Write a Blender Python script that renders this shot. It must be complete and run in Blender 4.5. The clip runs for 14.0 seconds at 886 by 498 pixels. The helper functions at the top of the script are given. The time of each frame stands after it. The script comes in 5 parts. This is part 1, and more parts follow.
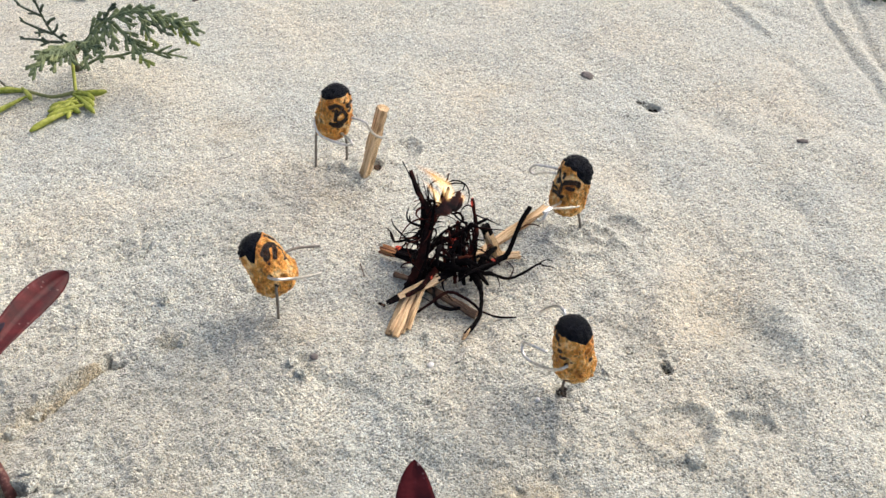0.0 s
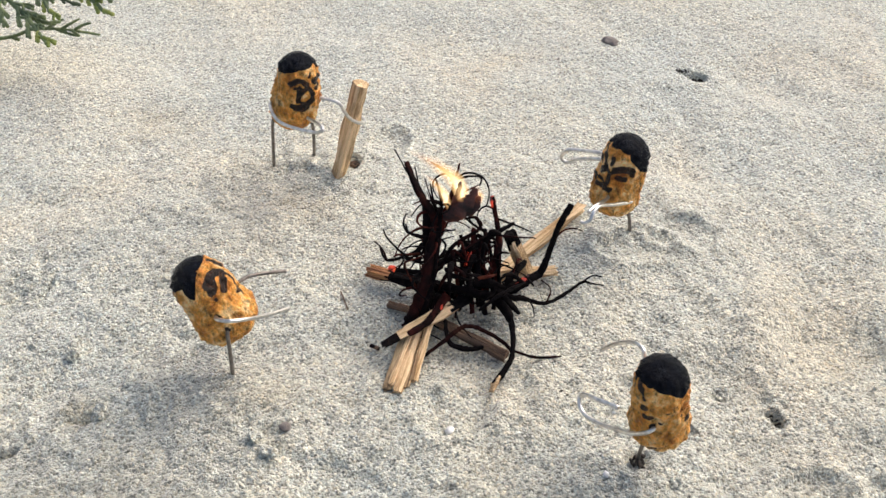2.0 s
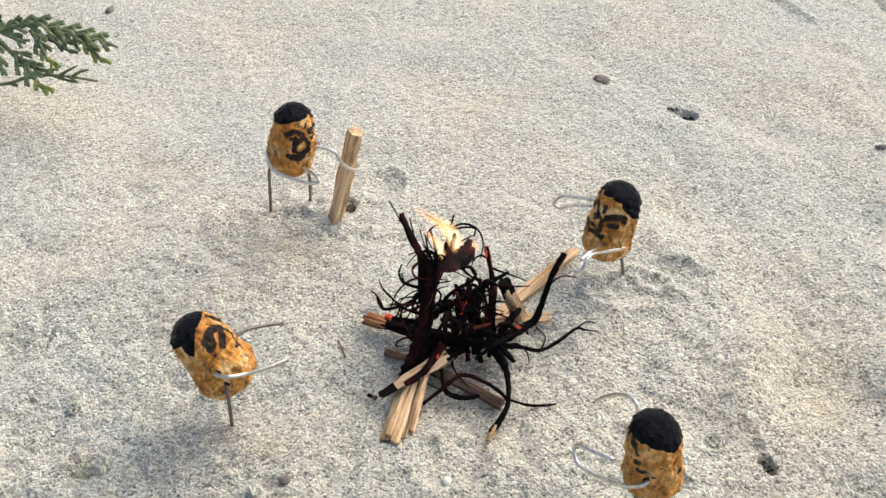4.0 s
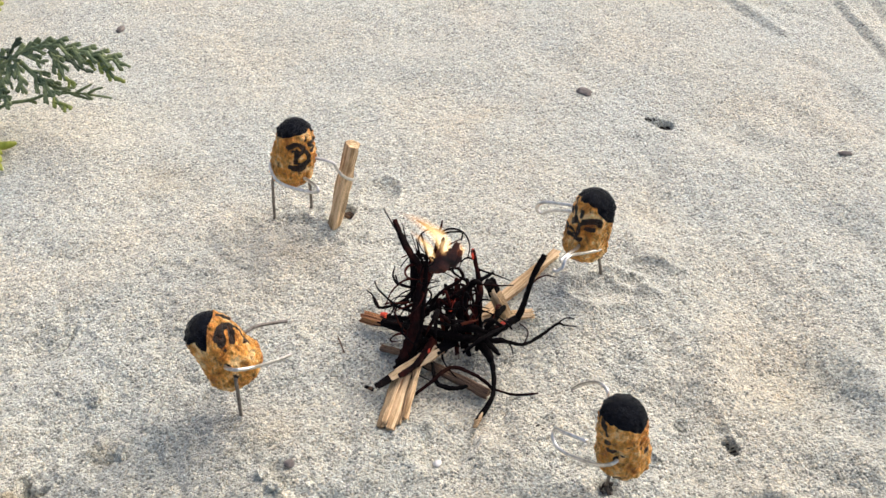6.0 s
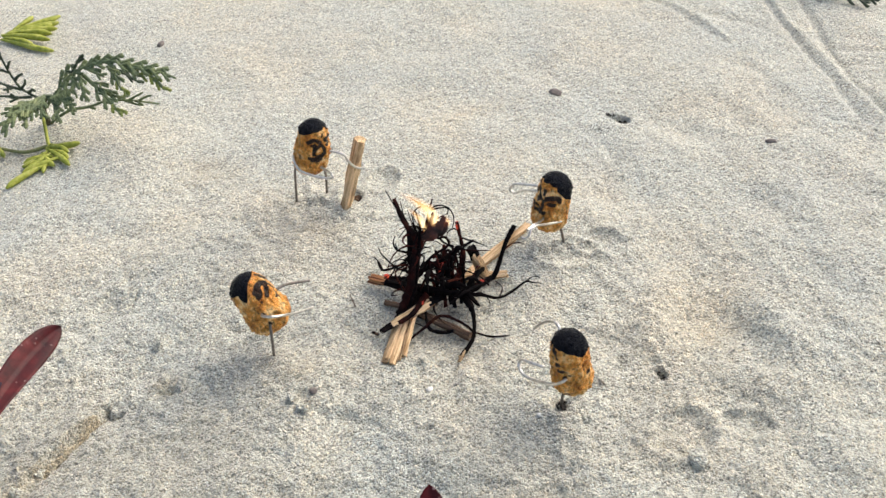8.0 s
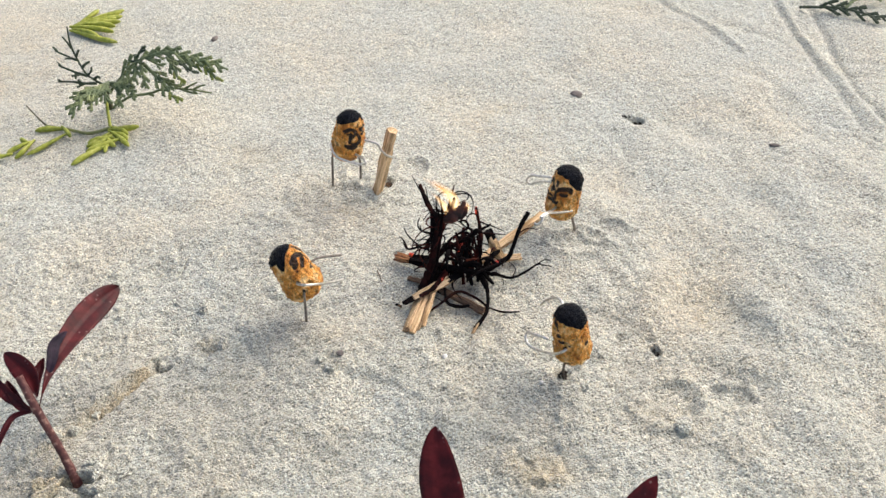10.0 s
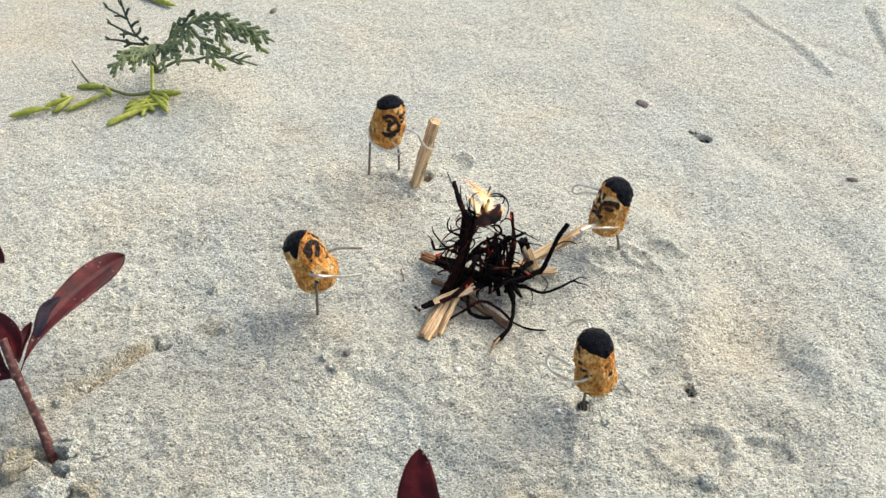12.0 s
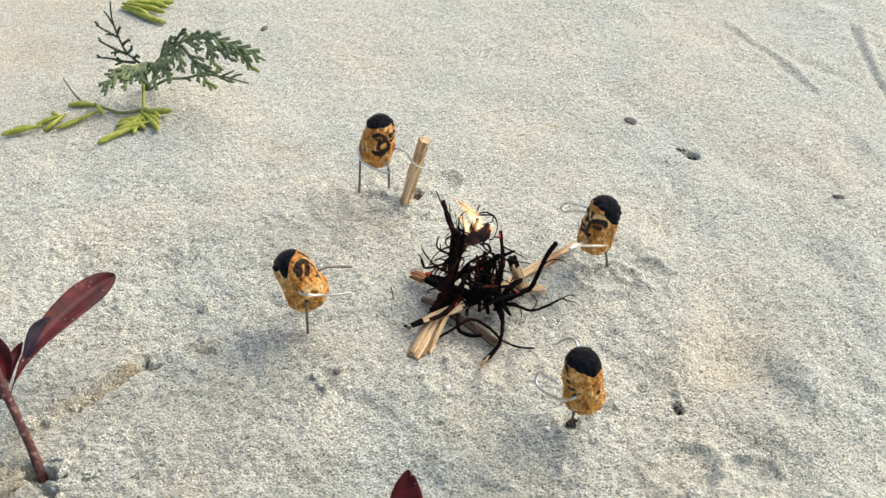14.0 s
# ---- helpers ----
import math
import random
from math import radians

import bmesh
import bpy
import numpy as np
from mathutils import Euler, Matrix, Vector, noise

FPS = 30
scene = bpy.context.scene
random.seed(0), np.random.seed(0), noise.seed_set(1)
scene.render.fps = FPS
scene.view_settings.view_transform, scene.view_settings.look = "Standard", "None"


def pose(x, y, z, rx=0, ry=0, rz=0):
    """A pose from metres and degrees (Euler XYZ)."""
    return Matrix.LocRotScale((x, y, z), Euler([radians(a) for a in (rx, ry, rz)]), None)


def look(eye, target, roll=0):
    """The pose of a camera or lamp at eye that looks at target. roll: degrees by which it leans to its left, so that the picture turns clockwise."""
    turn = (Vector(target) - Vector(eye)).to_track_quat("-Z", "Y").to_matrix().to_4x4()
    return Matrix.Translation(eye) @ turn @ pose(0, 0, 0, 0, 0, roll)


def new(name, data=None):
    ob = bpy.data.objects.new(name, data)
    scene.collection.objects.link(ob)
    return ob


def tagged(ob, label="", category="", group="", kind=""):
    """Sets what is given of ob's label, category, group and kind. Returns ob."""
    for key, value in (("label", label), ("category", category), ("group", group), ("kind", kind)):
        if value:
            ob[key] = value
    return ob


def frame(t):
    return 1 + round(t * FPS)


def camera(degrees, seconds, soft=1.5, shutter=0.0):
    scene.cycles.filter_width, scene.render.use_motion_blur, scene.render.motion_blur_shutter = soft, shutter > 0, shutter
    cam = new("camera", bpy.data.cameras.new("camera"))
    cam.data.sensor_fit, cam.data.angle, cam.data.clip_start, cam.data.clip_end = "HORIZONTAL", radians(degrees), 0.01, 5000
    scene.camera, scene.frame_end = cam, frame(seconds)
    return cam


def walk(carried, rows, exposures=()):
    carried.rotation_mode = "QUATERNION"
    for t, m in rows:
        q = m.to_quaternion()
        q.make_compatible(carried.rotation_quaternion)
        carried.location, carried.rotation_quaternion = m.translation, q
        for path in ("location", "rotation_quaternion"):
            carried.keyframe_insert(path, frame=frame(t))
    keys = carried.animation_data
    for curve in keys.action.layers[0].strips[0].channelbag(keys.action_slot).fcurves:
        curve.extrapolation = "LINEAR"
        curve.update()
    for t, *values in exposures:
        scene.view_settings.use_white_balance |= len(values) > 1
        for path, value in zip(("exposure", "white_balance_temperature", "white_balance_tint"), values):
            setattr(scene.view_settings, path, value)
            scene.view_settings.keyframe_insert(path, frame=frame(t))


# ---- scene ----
cam = camera(48.40, 14.0)
PATH = [
    (0, (0.0288, -0.3092, 0.3144), (0.0041, -0.0265, 0.0325), -2.45),
    (0.5, (0.0171, -0.2718, 0.2667), (-0.0027, 0.0129, -0.0135), -2.87),
    (1, (0.0114, -0.2528, 0.2536), (0.0020, 0.0337, -0.0254), -2.28),
    (1.5, (0.0078, -0.2409, 0.2413), (0.0013, 0.0462, -0.0371), -2.18),
    (2, (0.0037, -0.2286, 0.2361), (-0.0023, 0.0586, -0.0423), -2.32),
    (2.5, (0.0022, -0.2211, 0.2375), (-0.0032, 0.0662, -0.0407), -2.46),
    (3, (0.0022, -0.2183, 0.2406), (-0.0026, 0.0700, -0.0367), -2.57),
    (5.5, (0.0110, -0.2365, 0.2632), (0.0043, 0.0532, -0.0125), -3.50),
    (6, (0.0099, -0.2430, 0.2676), (0.0037, 0.0474, -0.0074), -3.53),
    (6.5, (0.0120, -0.2581, 0.2747), (0.0036, 0.0327, 0.0002), -3.94),
    (7, (0.0154, -0.2796, 0.2920), (0.0077, 0.0103, 0.0165), -4.30),
    (7.5, (0.0184, -0.2969, 0.3067), (0.0082, -0.0071, 0.0312), -4.81),
    (8, (0.0204, -0.3121, 0.3188), (0.0090, -0.0228, 0.0427), -5.02),
    (10.3, (0.0341, -0.3516, 0.3410), (-0.0003, -0.0616, 0.0676), -4.76),
    (10.5, (0.0369, -0.3447, 0.3271), (-0.0074, -0.0557, 0.0540), -3.70),
    (11, (0.0432, -0.3297, 0.3165), (-0.0123, -0.0423, 0.0439), -2.56),
    (11.5, (0.0454, -0.3257, 0.3162), (-0.0124, -0.0381, 0.0442), -2.84),
    (12, (0.0483, -0.3231, 0.3166), (-0.0088, -0.0355, 0.0445), -2.76),
    (12.5, (0.0488, -0.3216, 0.3156), (-0.0078, -0.0338, 0.0437), -2.71),
    (13, (0.0499, -0.3200, 0.3158), (-0.0059, -0.0322, 0.0437), -2.65),
    (13.5, (0.0506, -0.3223, 0.3200), (-0.0045, -0.0336, 0.0487), -2.57),
    (14, (0.0502, -0.3222, 0.3209), (-0.0047, -0.0314, 0.0518), -2.55),
]
GRADE = [(0, 0.43, 6500, 11), (3, 0.43, 6500, 10), (5.5, 0.43, 6510, 11), (7, 0.43, 6510, 12), (8, 0.43, 6500, 9), (10.5, 0.43, 6500, 10), (11.5, 0.43, 6440, 6), (14, 0.43, 6440, 6)]
walk(cam, [(t, look(eye, target, roll)) for t, eye, target, roll in PATH], GRADE)

# ---- light ----
world = bpy.data.worlds.new("overcast_sky")
scene.world = world
world.use_nodes = True
wn = world.node_tree
wn.nodes.clear()
sky = wn.nodes.new("ShaderNodeTexSky")
sky.sky_type = "NISHITA"
sky.sun_disc = False
sky.sun_elevation = radians(42)
sky.sun_rotation = radians(50)
sky.air_density = 1.0
sky.dust_density = 5.0
sky.ozone_density = 1.0
back = wn.nodes.new("ShaderNodeBackground")
back.inputs["Strength"].default_value = 0.145
out = wn.nodes.new("ShaderNodeOutputWorld")
wn.links.new(sky.outputs["Color"], back.inputs["Color"])
wn.links.new(back.outputs["Background"], out.inputs["Surface"])

sun_data = bpy.data.lights.new("sun", "SUN")
sun_data.energy = 1.8
sun_data.angle = radians(62)
sun_data.color = (1.0, 0.955, 0.90)
sun = new("sun", sun_data)
sun.matrix_world = look((2.4, 2.0, 2.8), (0, 0, 0))


# ---- materials ----
def nodes_of(name):
    m = bpy.data.materials.new(name)
    m.use_nodes = True
    nt = m.node_tree
    b = nt.nodes["Principled BSDF"]
    return m, nt, b


def node(nt, kind, **values):
    n = nt.nodes.new(kind)
    for key, v in values.items():
        if key in n.inputs:
            n.inputs[key].default_value = v
    return n


def ramp(nt, src, stops):
    r = nt.nodes.new("ShaderNodeValToRGB")
    el = r.color_ramp.elements
    while len(el) < len(stops):
        el.new(0.5)
    for e, (p, c) in zip(el, stops):
        e.position = p
        e.color = (*c, 1) if len(c) == 3 else c
    nt.links.new(src, r.inputs["Fac"])
    return r.outputs["Color"]


def grey(v):
    return (v, v, v)


def mix(nt, a, b, fac, mode="MIX"):
    n = nt.nodes.new("ShaderNodeMix")
    n.data_type, n.blend_type = "RGBA", mode
    for value, socket in ((fac, n.inputs[0]), (a, n.inputs[6]), (b, n.inputs[7])):
        if hasattr(value, "is_linked"):
            nt.links.new(value, socket)
        elif isinstance(value, tuple):
            socket.default_value = (*value, 1)
        else:
            socket.default_value = value
    return n.outputs[2]


def noise_tex(nt, scale, detail=2.0, rough=0.5, stretch=None, coords="Object"):
    tc = nt.nodes.new("ShaderNodeTexCoord")
    n = nt.nodes.new("ShaderNodeTexNoise")
    n.inputs["Scale"].default_value = scale
    n.inputs["Detail"].default_value = detail
    n.inputs["Roughness"].default_value = rough
    src = tc.outputs[coords]
    if stretch:
        mp = nt.nodes.new("ShaderNodeMapping")
        mp.inputs["Scale"].default_value = stretch
        nt.links.new(src, mp.inputs["Vector"])
        src = mp.outputs["Vector"]
    nt.links.new(src, n.inputs["Vector"])
    return n


def cells(nt, scale):
    tc = nt.nodes.new("ShaderNodeTexCoord")
    v = nt.nodes.new("ShaderNodeTexVoronoi")
    v.inputs["Scale"].default_value = scale
    nt.links.new(tc.outputs["Object"], v.inputs["Vector"])
    return v


def bump(nt, b, height, strength, distance, after=None):
    n = nt.nodes.new("ShaderNodeBump")
    n.inputs["Strength"].default_value = strength
    n.inputs["Distance"].default_value = distance
    nt.links.new(height, n.inputs["Height"])
    if after is not None:
        nt.links.new(after, n.inputs["Normal"])
    nt.links.new(n.outputs["Normal"], b.inputs["Normal"])
    return n.outputs["Normal"]


def sand_material(name, attribute=True, tone=1.0, cast=(1.0, 1.0, 1.0)):
    """Grains of about one and half a millimetre, dark, tan and white, with relief."""
    m, nt, b = nodes_of(name)
    t = tone
    grain, crumb, flecks = cells(nt, 1350), cells(nt, 2500), cells(nt, 760)
    picks = []
    for c in (grain, crumb, flecks):
        sep = nt.nodes.new("ShaderNodeSeparateColor")
        nt.links.new(c.outputs["Color"], sep.inputs["Color"])
        picks.append(sep)
    stops = [(0.0, 0.20), (0.13, 0.36), (0.25, 0.53), (0.6, 0.63), (0.85, 0.72), (0.97, 0.90)]
    speck = ramp(nt, picks[0].outputs["Red"], [(q, (v * t, v * t * 0.993, v * t * (0.775 + 0.08 * v))) for q, v in stops])
    small = ramp(nt, picks[1].outputs["Red"], [(0.0, grey(0.62)), (0.18, grey(0.88)), (0.5, grey(1.0)), (0.85, grey(1.07)), (0.98, grey(1.2))])
    hue = ramp(nt, picks[0].outputs["Green"], [(0.0, (1.07, 0.985, 0.88)), (0.35, grey(1.0)), (0.75, grey(1.0)), (1.0, (0.92, 0.98, 1.05))])
    speck = mix(nt, mix(nt, speck, small, 1.0, "MULTIPLY"), hue, 1.0, "MULTIPLY")
    dots = ramp(nt, flecks.outputs["Distance"], [(0.30, grey(1.0)), (0.42, grey(0.0))])
    tone_of_dot = ramp(nt, picks[2].outputs["Red"], [(0.0, grey(0.36)), (0.2, grey(0.58)), (0.32, grey(1.0)), (0.86, grey(1.0)), (0.92, grey(1.2))])
    speck = mix(nt, speck, mix(nt, speck, tone_of_dot, 1.0, "MULTIPLY"), dots)
    fine = noise_tex(nt, 820, 3, 0.7)
    clump = ramp(nt, fine.outputs["Fac"], [(0.34, grey(0.70)), (0.45, grey(0.96)), (0.58, grey(1.02)), (0.70, grey(1.10))])
    col = mix(nt, speck, clump, 1.0, "MULTIPLY")
    wide = noise_tex(nt, 13, 4, 0.55)
    tint = ramp(nt, wide.outputs["Fac"], [(0.34, (0.92, 0.96, 1.0)), (0.5, (0.985, 0.985, 0.975)), (0.64, (1.05, 1.0, 0.94))])
    col = mix(nt, col, tint, 1.0, "MULTIPLY")
    if cast != (1.0, 1.0, 1.0):
        col = mix(nt, col, cast, 1.0, "MULTIPLY")
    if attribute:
        # the second layer multiplies damp and painted shade into the sand's colour
        for layer, colour in (("ochre", (0.97, 0.84, 0.67)), ("damp_and_shade", (0.70, 0.695, 0.685))):
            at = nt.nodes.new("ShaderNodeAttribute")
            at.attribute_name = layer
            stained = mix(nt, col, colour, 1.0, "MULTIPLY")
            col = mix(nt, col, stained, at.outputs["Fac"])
    nt.links.new(col, b.inputs["Base Color"])
    b.inputs["Roughness"].default_value = 0.7
    b.inputs["Specular IOR Level"].default_value = 0.6
    b.inputs["Sheen Weight"].default_value = 0.6
    b.inputs["Sheen Tint"].default_value = (1.0, 0.97, 0.92, 1)
    b.inputs["Sheen Roughness"].default_value = 0.45
    one = bump(nt, b, fine.outputs["Fac"], 0.8, 0.0012)
    two = bump(nt, b, grain.outputs["Distance"], 0.8, -0.0006, one)
    three = bump(nt, b, flecks.outputs["Distance"], 0.48, -0.0010, two)
    bump(nt, b, crumb.outputs["Distance"], 0.4, -0.0003, three)
    return m


def shell_material():
    """Netted peanut shell; the vertex layers cap and mark hold the reach of the black paint in millimetres, mark also
    the painted dark of wire holes.
    """
    m, nt, b = nodes_of("painted_peanut_shell")
    blot = noise_tex(nt, 170, 5, 0.7)
    col = ramp(nt, blot.outputs["Fac"], [(0.30, (0.27, 0.072, 0.011)), (0.42, (0.57, 0.215, 0.032)), (0.53, (0.78, 0.375, 0.078)), (0.63, (0.95, 0.66, 0.31))])
    net = noise_tex(nt, 620, 5, 0.75, (1, 1, 0.5))
    # the bright end paints highlights onto the ridges of the net
    veins = ramp(nt, net.outputs["Fac"], [(0.34, grey(0.17)), (0.44, grey(0.82)), (0.54, grey(1.12)), (0.68, grey(1.6))])
    col = mix(nt, col, veins, 0.95, "MULTIPLY")
    pit = cells(nt, 520)
    pits = ramp(nt, pit.outputs["Distance"], [(0.10, grey(0.45)), (0.30, grey(1.0))])
    some = ramp(nt, noise_tex(nt, 240, 2, 0.5).outputs["Fac"], [(0.48, grey(0.0)), (0.58, grey(1.0))])
    col = mix(nt, col, mix(nt, grey(1.0), pits, some), 0.8, "MULTIPLY")
    edge = noise_tex(nt, 800, 3, 0.6)
    masks = []
    for layer in ("cap", "mark"):
        at = nt.nodes.new("ShaderNodeAttribute")
        at.attribute_name = layer
        off = nt.nodes.new("ShaderNodeMath")
        off.operation = "MULTIPLY_ADD"
        nt.links.new(edge.outputs["Fac"], off.inputs[0])
        off.inputs[1].default_value = 0.9
        off.inputs[2].default_value = 0.17 if layer == "mark" else 0.05
        add = nt.nodes.new("ShaderNodeMath")
        add.operation = "ADD"
        nt.links.new(at.outputs["Fac"], add.inputs[0])
        nt.links.new(off.outputs[0], add.inputs[1])
        masks.append(ramp(nt, add.outputs[0], [(0.44, grey(0.0)), (0.58, grey(1.0))]))
    brown = ramp(nt, edge.outputs["Fac"], [(0.40, (0.009, 0.005, 0.004)), (0.56, (0.020, 0.008, 0.005)), (0.70, (0.10, 0.035, 0.012))])
    black = ramp(nt, net.outputs["Fac"], [(0.35, (0.0022, 0.003, 0.006)), (0.62, (0.006, 0.008, 0.014)), (0.75, (0.010, 0.011, 0.016))])
    col = mix(nt, mix(nt, col, brown, masks[1]), black, masks[0])
    nt.links.new(col, b.inputs["Base Color"])
    nt.links.new(mix(nt, grey(0.48), grey(0.16), masks[0]), b.inputs["Roughness"])
    nt.links.new(mix(nt, grey(0.34), grey(0.07), masks[0]), b.inputs["Specular IOR Level"])
    one = bump(nt, b, net.outputs["Fac"], 1.0, 0.0020)
    two = bump(nt, b, pit.outputs["Distance"], 0.35, 0.0008, one)
    bump(nt, b, blot.outputs["Fac"], 0.5, 0.0014, two)
    return m


def wire_material(name, dark, light, metal, rough):
    m, nt, b = nodes_of(name)
    n = noise_tex(nt, 500, 3, 0.6)
    nt.links.new(ramp(nt, n.outputs["Fac"], [(0.35, dark), (0.65, light)]), b.inputs["Base Color"])
    b.inputs["Metallic"].default_value = metal
    b.inputs["Roughness"].default_value = rough
    bump(nt, b, n.outputs["Fac"], 0.3, 0.0003)
    return m


def wood_material(name, light, dark):
    m, nt, b = nodes_of(name)
    g = noise_tex(nt, 950, 5, 0.7, (0.04, 1, 1))
    pale = tuple(min(1, v * 1.25) for v in light)
    col = ramp(nt, g.outputs["Fac"], [(0.31, tuple(v * 0.45 for v in dark)), (0.44, dark), (0.53, light), (0.68, pale)])
    d = noise_tex(nt, 75, 4, 0.65)
    col = mix(nt, col, ramp(nt, d.outputs["Fac"], [(0.33, (0.55, 0.48, 0.42)), (0.52, grey(1.0))]), 0.85, "MULTIPLY")
    nt.links.new(col, b.inputs["Base Color"])
    b.inputs["Roughness"].default_value = 0.75
    b.inputs["Specular IOR Level"].default_value = 0.2
    bump(nt, b, g.outputs["Fac"], 1.0, 0.0010)
    return m


def char_material(name="charred_fibre", brown_strands=True):
    m, nt, b = nodes_of(name)
    n = noise_tex(nt, 600, 4, 0.65)
    col = ramp(nt, n.outputs["Fac"], [(0.4, (0.0035, 0.003, 0.0035)), (0.62, (0.008, 0.006, 0.006)), (0.78, (0.026, 0.014, 0.011))])
    info = nt.nodes.new("ShaderNodeObjectInfo")
    part_burnt = noise_tex(nt, 130, 3, 0.6)
    brown = ramp(nt, part_burnt.outputs["Fac"], [(0.40, (0.010, 0.005, 0.005)), (0.54, (0.060, 0.012, 0.009)), (0.70, (0.14, 0.040, 0.020))])
    some = ramp(nt, info.outputs["Random"], [(0.60, grey(0.0)), (0.84, grey(0.8))])
    nt.links.new(mix(nt, col, brown, some) if brown_strands else col, b.inputs["Base Color"])
    b.inputs["Roughness"].default_value = 0.7
    b.inputs["Specular IOR Level"].default_value = 0.03
    bump(nt, b, n.outputs["Fac"], 0.8, 0.0008)
    return m


def plain(name, stops, scale, rough, relief=0.3, stretch=None, gloss=0.5):
    m, nt, b = nodes_of(name)
    n = noise_tex(nt, scale, 4, 0.6, stretch)
    nt.links.new(ramp(nt, n.outputs["Fac"], stops), b.inputs["Base Color"])
    b.inputs["Roughness"].default_value = rough
    b.inputs["Specular IOR Level"].default_value = gloss
    bump(nt, b, n.outputs["Fac"], relief, 0.0006)
    return m


def ember_material():
    m, nt, b = nodes_of("glowing_ember")
    n = noise_tex(nt, 420, 3, 0.6)
    nt.links.new(ramp(nt, n.outputs["Fac"], [(0.40, (0.02, 0.004, 0.003)), (0.55, (0.75, 0.06, 0.025)), (0.75, (1.0, 0.22, 0.08))]), b.inputs["Emission Color"])
    b.inputs["Base Color"].default_value = (0.03, 0.01, 0.01, 1)
    b.inputs["Emission Strength"].default_value = 0.7
    b.inputs["Roughness"].default_value = 0.8
    return m


def flame_material():
    m = bpy.data.materials.new("flame")
    m.use_nodes = True
    nt = m.node_tree
    nt.nodes.clear()
    o = nt.nodes.new("ShaderNodeOutputMaterial")
    em = nt.nodes.new("ShaderNodeEmission")
    tr = nt.nodes.new("ShaderNodeBsdfTransparent")
    mx = nt.nodes.new("ShaderNodeMixShader")
    at = nt.nodes.new("ShaderNodeAttribute")
    at.attribute_name = "warmth"
    wisp = noise_tex(nt, 130, 3, 0.6, (1, 1, 0.5))
    hot = nt.nodes.new("ShaderNodeMath")
    hot.operation = "MULTIPLY"
    nt.links.new(at.outputs["Fac"], hot.inputs[0])
    nt.links.new(ramp(nt, wisp.outputs["Fac"], [(0.3, grey(0.35)), (0.6, grey(1.0))]), hot.inputs[1])
    nt.links.new(ramp(nt, at.outputs["Fac"], [(0.0, (1.0, 0.42, 0.12)), (0.10, (1.0, 0.64, 0.28)), (0.26, (1.0, 0.87, 0.58)), (1.0, (1.0, 0.95, 0.80))]), em.inputs["Color"])
    em.inputs["Strength"].default_value = 2.0
    nt.links.new(hot.outputs[0], mx.inputs[0])
    nt.links.new(tr.outputs[0], mx.inputs[1])
    nt.links.new(em.outputs[0], mx.inputs[2])
    nt.links.new(mx.outputs[0], o.inputs["Surface"])
    return m


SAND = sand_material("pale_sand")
CLOD = sand_material("sand_clod", False, 0.9)
CRUST = sand_material("damp_brown_crust", False, 0.62, (0.98, 0.86, 0.68))
SHELL, CHAR = shell_material(), char_material()
WIRE = wire_material("steel_wire", (0.54, 0.52, 0.49), (0.82, 0.80, 0.76), 0.92, 0.28)
# same steel wire, its colour darkened for shade on legs and a back arm
SHADED_WIRE = wire_material("shaded_wire", (0.14, 0.12, 0.10), (0.27, 0.24, 0.21), 0.6, 0.45)
CHARWOOD = char_material("charred_wood", False)
STRAW = wood_material("split_pale_wood", (0.78, 0.57, 0.34), (0.56, 0.35, 0.17))
OLDWOOD = wood_material("weathered_split_wood", (0.52, 0.37, 0.21), (0.30, 0.19, 0.10))
SCORCH = wood_material("scorched_wood", (0.40, 0.19, 0.08), (0.16, 0.06, 0.03))
TWIG = wood_material("brown_twig", (0.22, 0.14, 0.09), (0.10, 0.06, 0.04))
EMBER, FLAME = ember_material(), flame_material()
HUSK = plain("scorched_husk", [(0.35, (0.010, 0.005, 0.004)), (0.55, (0.060, 0.014, 0.008)), (0.75, (0.26, 0.065, 0.02))], 240, 0.8, 0.6)
CEDAR = plain("cedar_green", [(0.3, (0.070, 0.098, 0.040)), (0.5, (0.145, 0.185, 0.082)), (0.70, (0.27, 0.30, 0.12))], 200, 0.6, 0.4)
CEDAR_DARK = plain("dark_cedar_green", [(0.35, (0.018, 0.032, 0.018)), (0.65, (0.05, 0.075, 0.035))], 260, 0.6, 0.5)
YOUNG = plain("young_cedar_green", [(0.3, (0.10, 0.14, 0.025)), (0.5, (0.20, 0.24, 0.045)), (0.70, (0.33, 0.34, 0.08))], 260, 0.6, 0.4)
STALK = plain("woody_stalk", [(0.35, (0.05, 0.05, 0.02)), (0.65, (0.11, 0.10, 0.05))], 300, 0.7, 0.5)
POD = plain("yellow_green_bud", [(0.3, (0.17, 0.21, 0.018)), (0.5, (0.31, 0.34, 0.035)), (0.7, (0.48, 0.47, 0.11))], 300, 0.55, 0.4)
REDLEAF = plain("dark_red_leaf", [(0.3, (0.024, 0.005, 0.007)), (0.52, (0.062, 0.007, 0.009)), (0.68, (0.10, 0.012, 0.014)), (0.8, (0.13, 0.04, 0.04))], 150, 0.45, 0.35, gloss=0.16)
